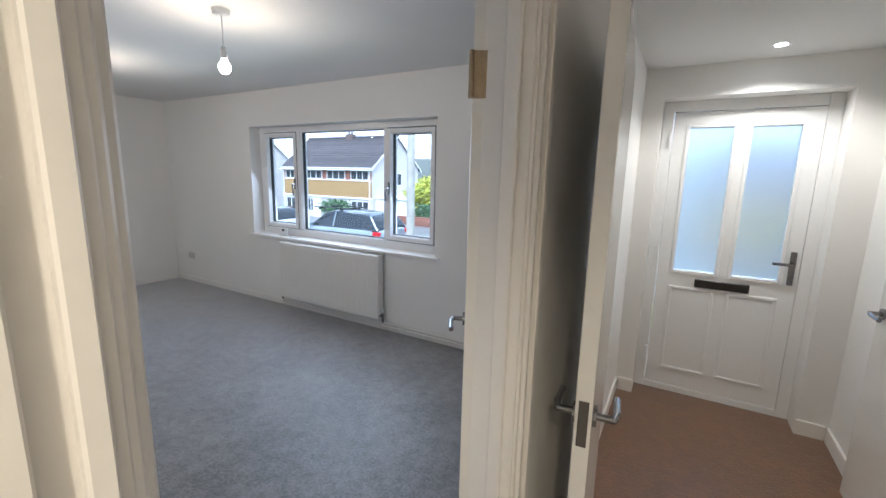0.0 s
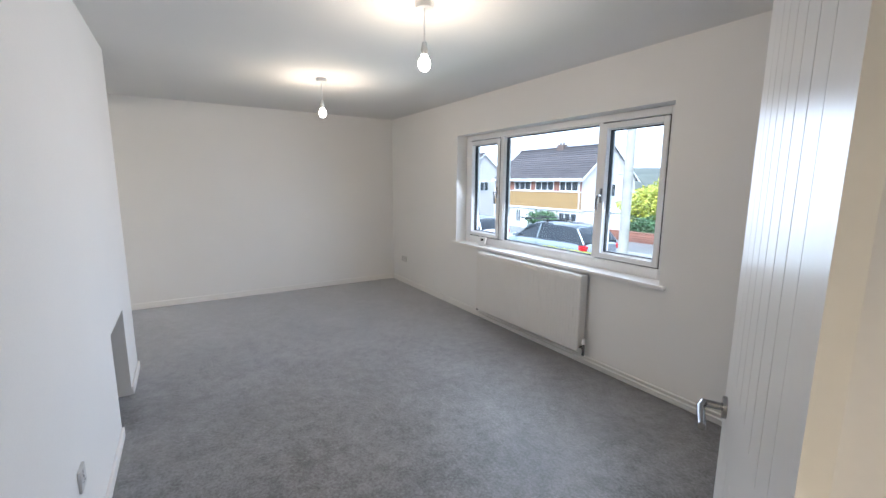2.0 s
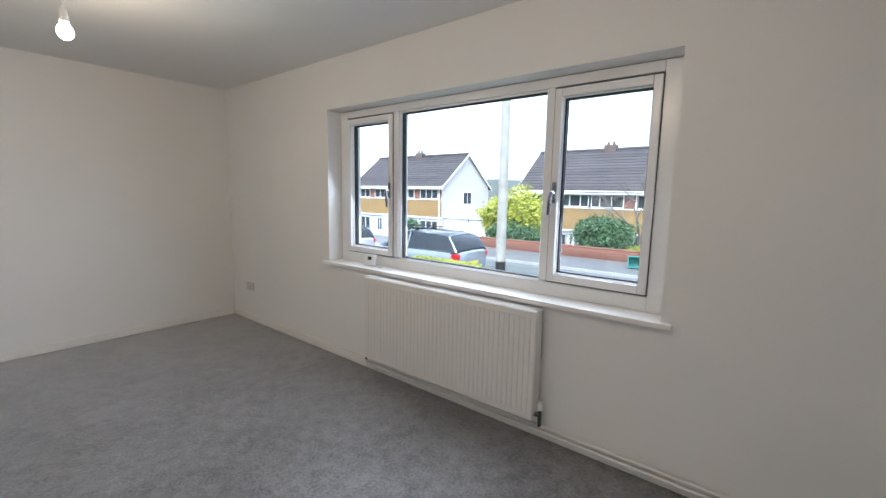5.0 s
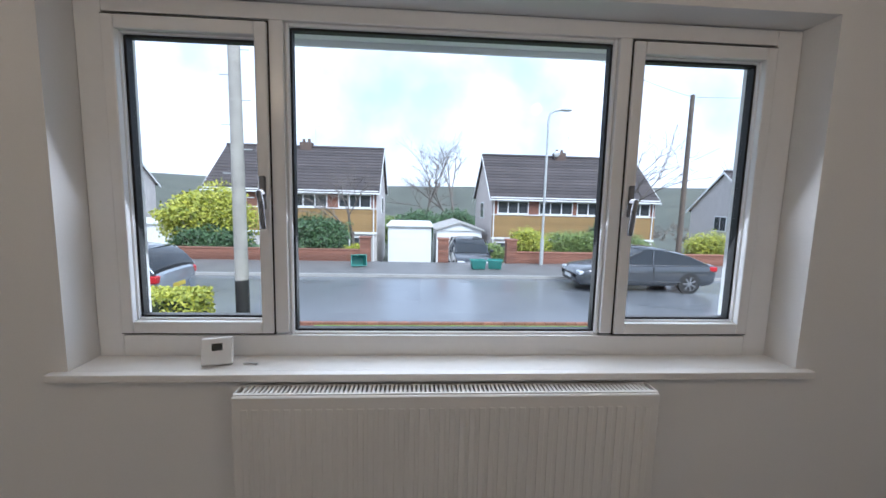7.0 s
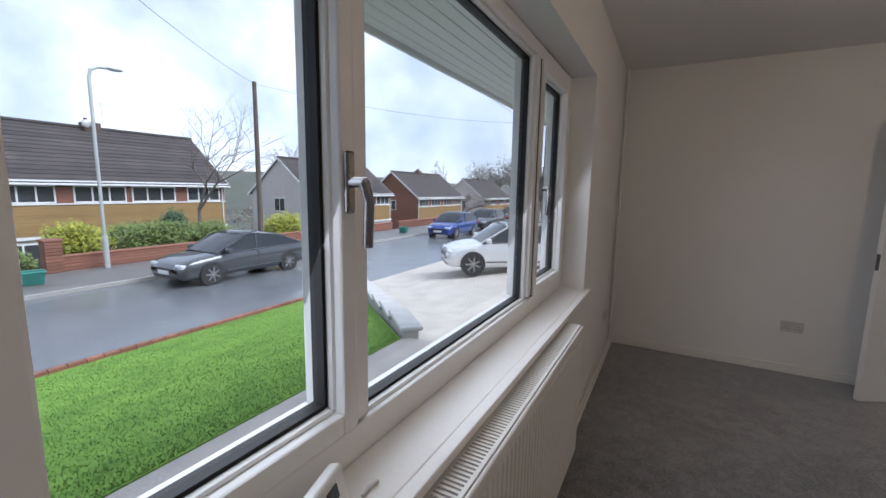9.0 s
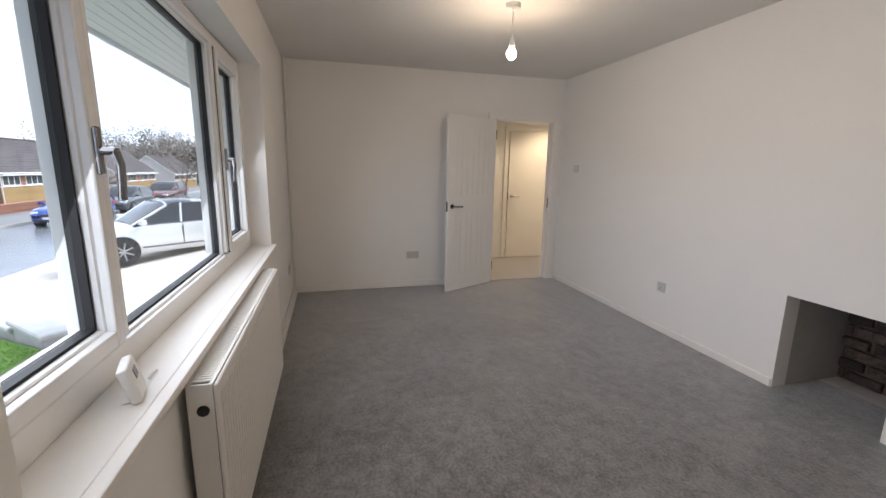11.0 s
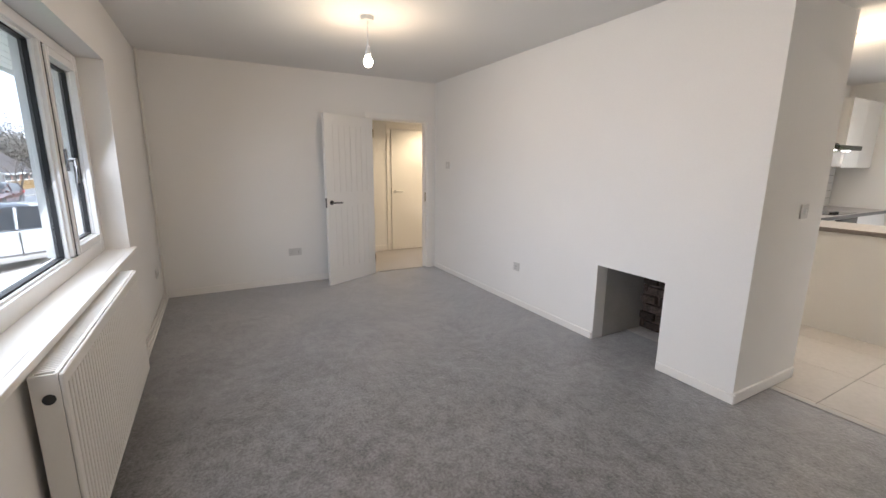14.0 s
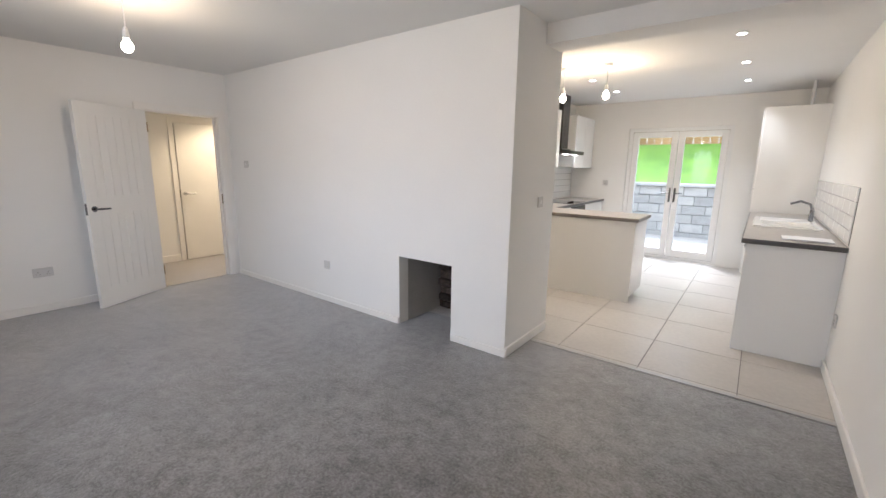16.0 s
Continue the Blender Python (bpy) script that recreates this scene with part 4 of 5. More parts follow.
def sheet(name, x0, x1, y0, y1, z00, z01, thick, material, label, category, nx=2):
    """A slab whose top runs from z00 at y0 to z01 at y1."""
    b = bmesh.new()
    v = [b.verts.new(p) for p in ((x0, y0, z00), (x1, y0, z00), (x1, y1, z01), (x0, y1, z01), (x0, y0, z00 - thick), (x1, y0, z00 - thick), (x1, y1, z01 - thick), (x0, y1, z01 - thick))]
    for f in ((0, 1, 2, 3), (4, 7, 6, 5), (0, 4, 5, 1), (1, 5, 6, 2), (2, 6, 7, 3), (3, 7, 4, 0)):
        b.faces.new([v[i] for i in f])
    return struct(name, b, material, label, category)


sheet("road", -150, 150, ROAD0, ROAD1, ROAD_Z, ROAD_Z, 0.2, ASPHALT, "damp grey asphalt residential street", "road")
sheet("pavement", -150, 150, ROAD1 + 0.13, 16.45, ROAD_Z + 0.09, ROAD_Z + 0.1, 0.2, PAVING, "dark asphalt pavement across the street", "pavement")
sheet("kerb", -150, 150, ROAD1, ROAD1 + 0.128, ROAD_Z + 0.1, ROAD_Z + 0.1, 0.2, KERB, "concrete kerb along the pavement", "kerb")
sheet("kerb", -150, 10.5, ROAD0 - 0.32, ROAD0, ROAD_Z + 0.1, ROAD_Z + 0.1, 0.2, KERB, "concrete kerb below the front lawn", "kerb")
sheet("path", -0.4, 6.15, 2.0, 2.5, -0.49, -0.5, 0.3, CONCRETE, "pale concrete path along the house front", "path")
bm = bmesh.new()
top = [bm.verts.new(v) for v in ((0.9, 2.505, -0.49), (6.05, 2.505, -0.49), (10.4, ROAD0 - 0.44, -1.26), (0.9, ROAD0 - 0.44, -1.26))]
low = [bm.verts.new((v.co.x, v.co.y, v.co.z - 0.5)) for v in top]
bm.faces.new(top)
for i in range(4):
    bm.faces.new((top[i], low[i], low[(i + 1) % 4], top[(i + 1) % 4]))
struct("lawn", bm, GRASS, "bright green front lawn sloping to the street", "lawn")
sheet("planting_bed", -6, 0.895, 2.455, ROAD0 - 0.44, -0.5, -1.27, 0.25, SOIL, "dark bare soil bed beside the lawn", "planting bed")
sheet("driveway", 5.9, 17.5, 0.3, ROAD0 - 0.001, -0.6, -1.44, 0.3, CONCRETE, "pale concrete driveway sloping to the street", "driveway")
gravel = struct("gravel_strip", boxes((-0.4, 6.1, 0.285, 2.0, -0.8, -0.505)), GRAVEL, "grey gravel strip below the window", "gravel")
# brick edging of the lawn: one course of bricks on edge
edge = sheet("edging", -6, 10.4, ROAD0 - 0.435, ROAD0 - 0.325, -1.25, -1.26, 0.25, RED_BRICK, "red brick edging along the lawn", "edging")
shared = mesh("brick", boxes((0.0, 0.215, -0.05, 0.05, -0.04, 0.03), bev=0.006), RED_BRICK)
for i in range(72):
    ob = new("brick", shared)
    ob.parent, ob.location = edge, (-5.9 + i * 0.225, ROAD0 - 0.38, -1.235)

# worn yellow patch in the lawn's far corner
def in_patch(x, y):
    return math.hypot((x - 9.35) / 1.0, (y - 6.75) / 0.62) < 0.8 + 0.3 * noise.noise((x * 1.7, y * 1.7, 3.0))


bm = bmesh.new()
ring = []
for i in range(40):
    a = i * math.pi / 20
    r = 0.8 + 0.22 * noise.noise((math.cos(a) * 2, math.sin(a) * 2, 5.0))
    x, y = 9.3 + r * math.cos(a), min(6.7 + 0.55 * r * math.sin(a), ROAD0 - 0.46)
    x = min(x, 5.95 + (y - 2.505) * 0.945)
    ring.append(bm.verts.new((x, y, -0.486 - 0.77 * (y - 2.505) / (ROAD0 - 0.44 - 2.505))))
bm.faces.new(ring)
struct("worn_patch", bm, MOSS, "worn yellowed patch of lawn by the street", "lawn")

# lawn blades
bm = bmesh.new()
rng = random.Random(7)
for i in range(60000):
    x, k = rng.uniform(0.95, 10.3), rng.random() ** 1.5
    y = 2.52 + k * (ROAD0 - 0.46 - 2.52)
    z = -0.49 - 0.77 * (y - 2.505) / (ROAD0 - 0.44 - 2.505)
    if x > 6.0 + (y - 2.505) * 0.945 or (in_patch(x, y) and rng.random() < 0.95):
        continue
    h, a = rng.uniform(0.01, 0.026), rng.uniform(0, 6.28)
    dx, dy = math.cos(a) * 0.005, math.sin(a) * 0.005
    lx, ly = rng.uniform(-0.02, 0.02), rng.uniform(-0.02, 0.02)
    bm.faces.new([bm.verts.new(p) for p in ((x - dx, y - dy, z - 0.002), (x + dx, y + dy, z - 0.002), (x + lx, y + ly, z + h))])
tagged(part("grass", bm, BLADE), "short bright green lawn grass", "grass", "", "stuff")

# stepped low wall between lawn and drive
sw = thing("garden_wall", (6.15, 2.4, -0.55), "low stepped block wall with white coping beside the lawn", "garden wall", turn=-43.6)
for i in range(7):
    y0, zt = 0.89 * i, 0.14 - 0.1 * i
    part("block", boxes((-0.1, 0.1, y0, y0 + 0.885, -0.95 - 0.04 * i, zt), bev=0.008), BLOCK, sw)
    part("coping", boxes((-0.15, 0.15, y0 - 0.03, y0 + 0.885, zt, zt + 0.06), bev=0.015), COPING, sw)

# soffit over the window
sf = thing("soffit", (3.6, 0.3, 2.28), "white upvc boarded soffit and gutter over the window", "soffit")
for i in range(9):
    part("board", boxes((-6.5, 3.9, i * 0.085, i * 0.085 + 0.08, 0.0, 0.012), bev=0.002), WHITE_PAINT, sf)
part("fascia", boxes((-6.5, 3.9, 0.77, 0.79, -0.03, 0.2), bev=0.003), WHITE_PAINT, sf)
bm = bmesh.new()
cyl(bm, (-6.5, 0.84, 0.1), (3.9, 0.84, 0.1), 0.055, n=12)
part("gutter", bm, WHITE_PAINT, sf, "", True)
struct("roof", boxes((-2.9, 7.55, -8.3, 1.09, 2.75, 2.85)), ROOF, "flat underside of the house roof", "roof")
struct("wall_outer", boxes((-2.9, -0.301, 0.0, 0.28, -0.7, 2.75)), PEBBLE, "pebbledashed front wall", "wall")


# ---- houses across the street ----
def house(place, width, label, gable_mat, depth=7.0):
    h = thing("house", place, label, "house", "houses across the street")
    w, d, ze = width, depth, 4.95
    zr = ze + 2.75
    part("wall", boxes((0.0, w, 0.0, d, -0.6, ze)), gable_mat, h)
    for x in (0.0, w - 0.01):
        b = bmesh.new()
        v = [b.verts.new(p) for p in ((x, 0, ze), (x, d, ze), (x, d / 2, zr - 0.12), (x + 0.01, 0, ze), (x + 0.01, d, ze), (x + 0.01, d / 2, zr - 0.12))]
        for f in ((0, 1, 2), (3, 5, 4), (0, 3, 4, 1), (1, 4, 5, 2), (2, 5, 3, 0)):
            b.faces.new([v[i] for i in f])
        part("gable", b, gable_mat, h)
    # roof courses
    n, over = 15, 0.35
    run, rise = d / 2 + over, (zr - ze) * (d / 2 + over) / (d / 2)
    for s in (0, 1):
        roof = None
        for i in range(n):
            a0, a1 = i / n, (i + 1.12) / n
            ys = [-over + run * a0, -over + run * min(a1, 1.0)]
            zs = [zr - rise + rise * a0 + 0.05, zr - rise + rise * min(a1, 1.0) + 0.005]
            if s:
                ys = [d - y for y in ys]
            b = bmesh.new()
            pts = [(-0.18, ys[0], zs[0]), (w + 0.18, ys[0], zs[0]), (w + 0.18, ys[1], zs[1]), (-0.18, ys[1], zs[1])]
            v = [b.verts.new(p) for p in pts] + [b.verts.new((p[0], p[1], p[2] - 0.05)) for p in pts]
            for f in ((0, 1, 2, 3), (4, 7, 6, 5), (0, 4, 5, 1), (1, 5, 6, 2), (2, 6, 7, 3), (3, 7, 4, 0)):
                b.faces.new([v[k] for k in f])
            part("roof_course", b, ROOF, h)
    b = bmesh.new()
    cyl(b, (-0.18, d / 2, zr + 0.02), (w + 0.18, d / 2, zr + 0.02), 0.11, n=8)
    part("ridge", b, ROOF, h)
    for x in (-0.2, w + 0.16):
        for s in (0, 1):
            b = bmesh.new()
            y0, y1 = (-over, d / 2) if not s else (d + over, d / 2)
            pts = [(x, y0, zr - rise - 0.14), (x + 0.04, y0, zr - rise - 0.14), (x + 0.04, y1, zr - 0.14), (x, y1, zr - 0.14)]
            v = [b.verts.new(p) for p in pts] + [b.verts.new((p[0], p[1], p[2] + 0.17)) for p in pts]
            for f in ((0, 1, 2, 3), (4, 7, 6, 5), (0, 4, 5, 1), (1, 5, 6, 2), (2, 6, 7, 3), (3, 7, 4, 0)):
                b.faces.new([v[k] for k in f])
            part("barge_board", b, WHITE_PAINT, h)
    part("gutter", boxes((-0.15, w + 0.15, -over - 0.1, -over, ze - 0.36, ze - 0.26), bev=0.02), WHITE_PAINT, h)
    part("fascia", boxes((-0.1, w + 0.1, -0.3, -0.02, ze - 0.33, ze - 0.12)), WHITE_PAINT, h)
    ch = part("chimney", boxes((w / 2 - 0.4, w / 2 + 0.4, d / 2 - 0.3, d / 2 + 0.3, zr - 0.4, zr + 0.32), bev=0.02), DULL_BRICK, h)
    for dx in (-0.3, 0.3):
        b = bmesh.new()
        cyl(b, (w / 2 + dx * 0.6, d / 2, zr + 0.32), (w / 2 + dx * 0.6, d / 2, zr + 0.55), 0.1, 0.08)
        part("chimney_pot", b, DULL_BRICK, ch, "", True)
    part("aerial", boxes((w / 2 + 0.6, w / 2 + 0.62, d / 2, d / 2 + 0.02, zr + 0.3, zr + 1.5), (w / 2 + 0.3, w / 2 + 0.95, d / 2, d / 2 + 0.015, zr + 1.4, zr + 1.415)), GALV, h)
    # first floor: brick panels and windows in a band under the eaves, tile hanging below
    part("brick_band", boxes((0.05, w - 0.05, -0.03, -0.001, 3.75, ze - 0.33)), RED_BRICK, h)
    n = 9
    for i in range(n):
        part("tile_course", boxes((0.03, w - 0.03, -0.075 + 0.004 * (i % 2), -0.001, 2.3 + i * 0.155, 2.3 + i * 0.155 + 0.15), bev=0.004), OCHRE, h)
    part("sill_band", boxes((0.0, w, -0.12, -0.001, 3.70, 3.76)), WHITE_PAINT, h)
    part("string_band", boxes((0.0, w, -0.14, -0.001, 2.16, 2.29)), WHITE_PAINT, h)
    spans = ((0.35, 2.35, 3), (3.0, 5.2, 3), (w - 5.2, w - 3.0, 3), (w - 2.35, w - 0.35, 3))
    for z0, z1 in ((3.77, 4.6), (0.75, 2.0)):
        for k, (x0, x1, lights) in enumerate(spans):
            if z0 < 1 and k in (1, 2):
                x0, x1 = x0 + 0.3, x1 - 0.9
            wdw = part("window", boxes((x0, x1, -0.06, -0.032, z0, z0 + 0.07), (x0, x1, -0.06, -0.032, z1 - 0.07, z1), *[(x0 + (x1 - x0 - 0.07) * i / lights, x0 + (x1 - x0 - 0.07) * i / lights + 0.07, -0.06, -0.032, z0 + 0.07, z1 - 0.07) for i in range(lights + 1)]), WHITE_PAINT, h)
            for i in range(lights):
                a = x0 + 0.07 + (x1 - x0 - 0.07) * i / lights
                part("pane", boxes((a, a + (x1 - x0 - 0.07) / lights - 0.07, -0.045, -0.034, z0 + 0.07, z1 - 0.07)), DARK_GLASS, wdw)
    for x0 in (w / 2 - 1.5, w / 2 + 0.6):
        part("front_door", boxes((x0, x0 + 0.9, -0.06, -0.001, 0.0, 2.05), bev=0.01), WHITE_PAINT, h)
    for x in (0.12, w - 0.2):
        b = bmesh.new()
        cyl(b, (x, -0.1, 0), (x, -0.1, ze - 0.3), 0.04, n=8)
        part("downpipe", b, WHITE_PAINT, h)
    # gable windows
    for x, s in ((0.0, -1), (w, 1)):
        f = part("side_window", boxes(tuple(sorted((x, x + s * 0.05))) + (2.9, 4.2, 3.3, 4.45), bev=0.01), WHITE_PAINT, h)
        for y in (2.98, 3.59):
            part("pane", boxes(tuple(sorted((x + s * 0.051, x + s * 0.06))) + (y, y + 0.53, 3.38, 4.37)), DARK_GLASS, f)
    return h


for x, z, wdt, lab, gm in ((-9.55, -3.08, 10.15, "semi-detached house with dark roof and ochre tile hanging", PEBBLE), (7.75, -3.25, 10.65, "semi-detached house with dark roof, ochre tile band and pale gable", PINK), (25.65, -3.88, 10.6, "semi-detached house with grey rendered gable and dark roof", PEBBLE),
                           (-27.6, -2.85, 11.0, "semi-detached house with grey gable and ochre tile band", PEBBLE), (41.4, -4.3, 11.2, "red brick gabled semi-detached house down the street", RED_BRICK), (60.0, -4.6, 11.7, "distant semi-detached house down the street", PINK), (79.0, -5.0, 11.7, "distant semi-detached house down the street", PEBBLE), (-46.0, -2.7, 11.9, "distant semi-detached house up the street", PEBBLE)):
    house((x, 24.5, z), wdt, lab, gm)


def garage(place, w, d, hgt, label, pitched):
    g = thing("garage", place, label, "garage")
    part("wall", boxes((0, w, 0.02, d, -0.8, hgt)), WHITE_PAINT, g)
    dr = part("garage_door", boxes((0.12, w - 0.12, -0.02, 0.019, 0.0, hgt - 0.25), bev=0.008), WHITE_PAINT, g)
    for i in range(5):
        part("door_rib", boxes((0.16, w - 0.16, -0.028, -0.0205, 0.1 + i * (hgt - 0.4) / 5, 0.1 + i * (hgt - 0.4) / 5 + 0.02)), WHITE_PAINT, dr)
    if pitched:
        b = bmesh.new()
        for x0, z0, x1, z1 in ((-0.15, hgt, w / 2, hgt + 0.5), (w / 2, hgt + 0.5, w + 0.15, hgt)):
            v = [b.verts.new(p) for p in ((x0, -0.2, z0), (x1, -0.2, z1), (x1, d, z1), (x0, d, z0), (x0, -0.2, z0 + 0.08), (x1, -0.2, z1 + 0.08), (x1, d, z1 + 0.08), (x0, d, z0 + 0.08))]
            for f in ((0, 3, 2, 1), (4, 5, 6, 7), (0, 1, 5, 4), (1, 2, 6, 5), (2, 3, 7, 6), (3, 0, 4, 7)):
                b.faces.new([v[k] for k in f])
        part("roof", b, BLOCK, g)
        b = bmesh.new()
        v = [b.verts.new(p) for p in ((0, -0.05, hgt), (w, -0.05, hgt), (w / 2, -0.05, hgt + 0.5))]
        b.faces.new(v)
        part("gable_board", b, WHITE_PAINT, g)
    else:
        part("roof", boxes((-0.1, w + 0.1, -0.15, d, hgt, hgt + 0.12), bev=0.02), WHITE_PAINT, g)
    return g


garage((1.35, 23.6, -2.85), 2.6, 5.0, 2.5, "flat-roofed garage with a white door", False)
garage((4.35, 25.0, -3.1), 2.9, 5.0, 2.45, "small pitched-roof garage with a white door", True)
garage((-17.0, 25.0, -3.1), 2.7, 5.0, 2.5, "flat-roofed garage with a white door", False)
garage((-14.2, 25.0, -3.1), 2.6, 5.0, 2.5, "flat-roofed garage with a white door", False)
for x0, x1 in ((1.1, 6.9), (-17.0, -11.6)):
    sheet("driveway", x0, x1, 16.46, 25.4, ROAD_Z + 0.1, -3.05, 0.3, PAVING, "dark asphalt drive down to the garages", "driveway")


# ---- garden walls across the street, laid in courses ----
def brick_wall(x0, x1, y, z0, courses, label):
    wl_ = thing("garden_wall", (x0, y, z0), label, "garden wall")
    for c in range(courses):
        part("brick_course", boxes((0.0, x1 - x0, -0.1 + 0.006 * (c % 2), 0.1, c * 0.11, c * 0.11 + 0.1), bev=0.006), RED_BRICK, wl_)
    part("coping", boxes((-0.01, x1 - x0 + 0.01, -0.13, 0.13, courses * 0.11 - 0.01, courses * 0.11 + 0.05), bev=0.012), RED_BRICK, wl_)


def pillar(x, y, z):
    p = thing("brick_pillar", (x, y, z), "square red brick gate pillar with a pale cap", "gate pillar", "gate pillars")
    for c in range(10):
        part("brick_course", boxes((-0.22, 0.22, -0.22, 0.22, c * 0.11, c * 0.11 + 0.1), bev=0.006), RED_BRICK, p)
    part("cap", boxes((-0.26, 0.26, -0.26, 0.26, 1.09, 1.16), bev=0.015), RED_BRICK, p)


for x0, x1 in ((-11.4, 0.6), (7.43, 25.5), (-26, -17.4), (26.3, 44)):
    brick_wall(x0, x1, 16.65, ROAD_Z, 5, "low red brick garden wall across the street")
for x in (0.83, 4.2, 7.2):
    pillar(x, 16.6, ROAD_Z)


# ---- plants ----
def leaves(bm_, centre, size, count, leaf, rng_, shell=0.75):
    for _ in range(count):
        d = Vector((rng_.gauss(0, 1), rng_.gauss(0, 1), rng_.gauss(0, 1))).normalized()
        k = shell + (1 - shell) * rng_.random()
        lump = 0.82 + 0.36 * noise.noise(d * 2.3 + Vector(centre))
        p = Vector(centre) + Vector((d.x * size[0], d.y * size[1], d.z * size[2])) * k * lump
        u = Vector((rng_.gauss(0, 1), rng_.gauss(0, 1), rng_.gauss(0, 1))).normalized() * leaf
        v = u.orthogonal().normalized() * leaf * 0.6
        bm_.faces.new([bm_.verts.new(p + a) for a in (-u, v, u, -v)])


def bush(x, y, z, size, material, label, count=2600, leaf=0.07, seed=1):
    r = random.Random(seed)
    b_ = thing("bush", (x, y, z), label, "bush")
    b = bmesh.new()
    for _ in range(7):
        a = r.uniform(0, 6.28)
        cyl(b, (0, 0, -0.1), (math.cos(a) * size[0] * 0.5, math.sin(a) * size[1] * 0.5, size[2] * 1.2), 0.035, 0.012, 6)
    part("stems", b, BARK, b_)
    b = bmesh.new()
    for i in range(5):
        c = (r.uniform(-0.4, 0.4) * size[0], r.uniform(-0.4, 0.4) * size[1], size[2] * r.uniform(0.75, 1.25))
        leaves(b, c, (size[0] * 0.75, size[1] * 0.75, size[2] * 0.75), count // 5, leaf, r, 0.45)
    part("crown", b, material, b_)
    return b_


def bare_tree(x, y, z, height, label, seed, spread=0.5, depth=6, thick=0.16):
    r = random.Random(seed)
    t = thing("tree", (x, y, z), label, "tree")
    trunk, twigs = bmesh.new(), bmesh.new()

    def grow(p, d, length, rad, level):
        q = p + d * length
        target = trunk if level == 0 else twigs
        cyl(target, p, q, rad, rad * 0.72, 7 if level < 2 else 4)
        if level >= depth:
            return
        for _ in range(3 if level in (1, 2, 3, 4) else 2):
            nd = (d + Vector((r.gauss(0, 1), r.gauss(0, 1), r.gauss(0, 0.6))) * spread).normalized()
            if nd.z < -0.1:
                nd.z = abs(nd.z)
            grow(p.lerp(q, r.uniform(0.75, 1.0)), nd.normalized(), length * r.uniform(0.62, 0.85), rad * 0.56, level + 1)

    grow(Vector((0, 0, -0.2)), Vector((r.uniform(-0.06, 0.06), 0, 1)), height * 0.27, thick, 0)
    part("trunk", trunk, BARK, t, "", True)
    part("branches", twigs, BARK, t)
    return t


bush(-7.1, 18.9, -2.0, (2.8, 1.5, 2.1), YELLOW_LEAF, "large yellow-green shrub in a front garden", 15000, 0.075, 2)
bush(-6.3, 17.9, -1.95, (2.5, 1.1, 1.1), GREEN_LEAF, "dark green shrub in a front garden", 9000, 0.07, 21)
bush(-1.55, 18.2, -1.9, (1.75, 1.4, 1.55), GREEN_LEAF, "dark green rounded shrub in a front garden", 11000, 0.07, 3)
bush(0.1, 17.6, -1.8, (0.8, 0.6, 0.65), YELLOW_LEAF, "small yellow shrub behind the garden wall", 3000, 0.05, 4)
bush(8.4, 18.0, -1.85, (1.3, 1.0, 1.1), YELLOW_LEAF, "bright yellow-green shrub behind the wall", 6000, 0.055, 5)
bush(10.9, 18.3, -1.9, (2.0, 1.2, 1.1), MID_LEAF, "spreading green shrub behind the wall", 8000, 0.06, 6)
bush(12.3, 18.8, -1.9, (0.8, 0.8, 1.5), GREEN_LEAF, "upright dark green shrub behind the wall", 4500, 0.055, 8)
bush(14.0, 18.5, -1.9, (1.8, 1.1, 1.0), MID_LEAF, "low green shrub behind the wall", 6000, 0.06, 9)
bush(17.5, 18.0, -1.9, (1.5, 1.1, 1.15), YELLOW_LEAF, "bright yellow-green shrub behind the wall", 7000, 0.06, 10)
bush(7.2, 20.5, -2.3, (0.9, 0.9, 0.8), MID_LEAF, "grey-green shrub beside the drive", 2000, 0.08, 11)
bush(-14.5, 18.0, -1.9, (1.5, 1.1, 0.9), GREEN_LEAF, "dark green shrub behind the wall", 2400, 0.09, 12)
bare_tree(0.0, 18.8, -2.0, 7.0, "small bare winter tree in a front garden", 3, 0.45, 6, 0.12)
bare_tree(13.4, 19.0, -2.0, 9.6, "bare spreading winter tree in a front garden", 5, 0.5, 6, 0.11)
bare_tree(4.2, 52, -6.5, 18, "tall bare tree beyond the garages", 8, 0.42, 7, 0.3)
bare_tree(8.4, 55, -6.5, 18, "tall bare tree beyond the garages", 11, 0.3, 7, 0.34)
bare_tree(45.5, 45, -6, 16, "tall bare tree behind the houses", 13, 0.42, 6, 0.35)
bare_tree(41, 19, -2.6, 6.5, "bare spreading tree by the street", 17, 0.55, 6, 0.2)
bare_tree(66, 19, -3.2, 7, "bare spreading tree by the street", 18, 0.5, 6, 0.2)
for i, (x, y, s, mt) in enumerate(((3.0, 38, 2.9, GREEN_LEAF), (6.5, 40, 2.9, GREEN_LEAF), (1.0, 42, 2.4, MID_LEAF), (22, 42, 2.6, MID_LEAF), (-14, 44, 2.6, MID_LEAF))):
    bush(x, y, ground_z(x, y) - 0.3, (s * 1.3, s, s * 0.8), mt, "dense dark shrubbery beyond the gardens", 7000, 0.13, 30 + i)

# far woods: one uneven mass along the valley and to the east
bm = bmesh.new()
rng = random.Random(12)
for _ in range(240):
    x = rng.uniform(-420, 420)
    y = rng.uniform(90, 330)
    leaves(bm, (x, y, ground_z(x, y) + 2), (rng.uniform(5, 11), 5, rng.uniform(3, 6)), 60, 0.9, rng, 0.5)
for _ in range(70):
    x, y = rng.uniform(105, 175), rng.uniform(-12, 62)
    leaves(bm, (x, y, (x - 105) * 0.06), (rng.uniform(5, 9), 4, rng.uniform(7, 13)), 1300, 0.3, rng, 0.35)
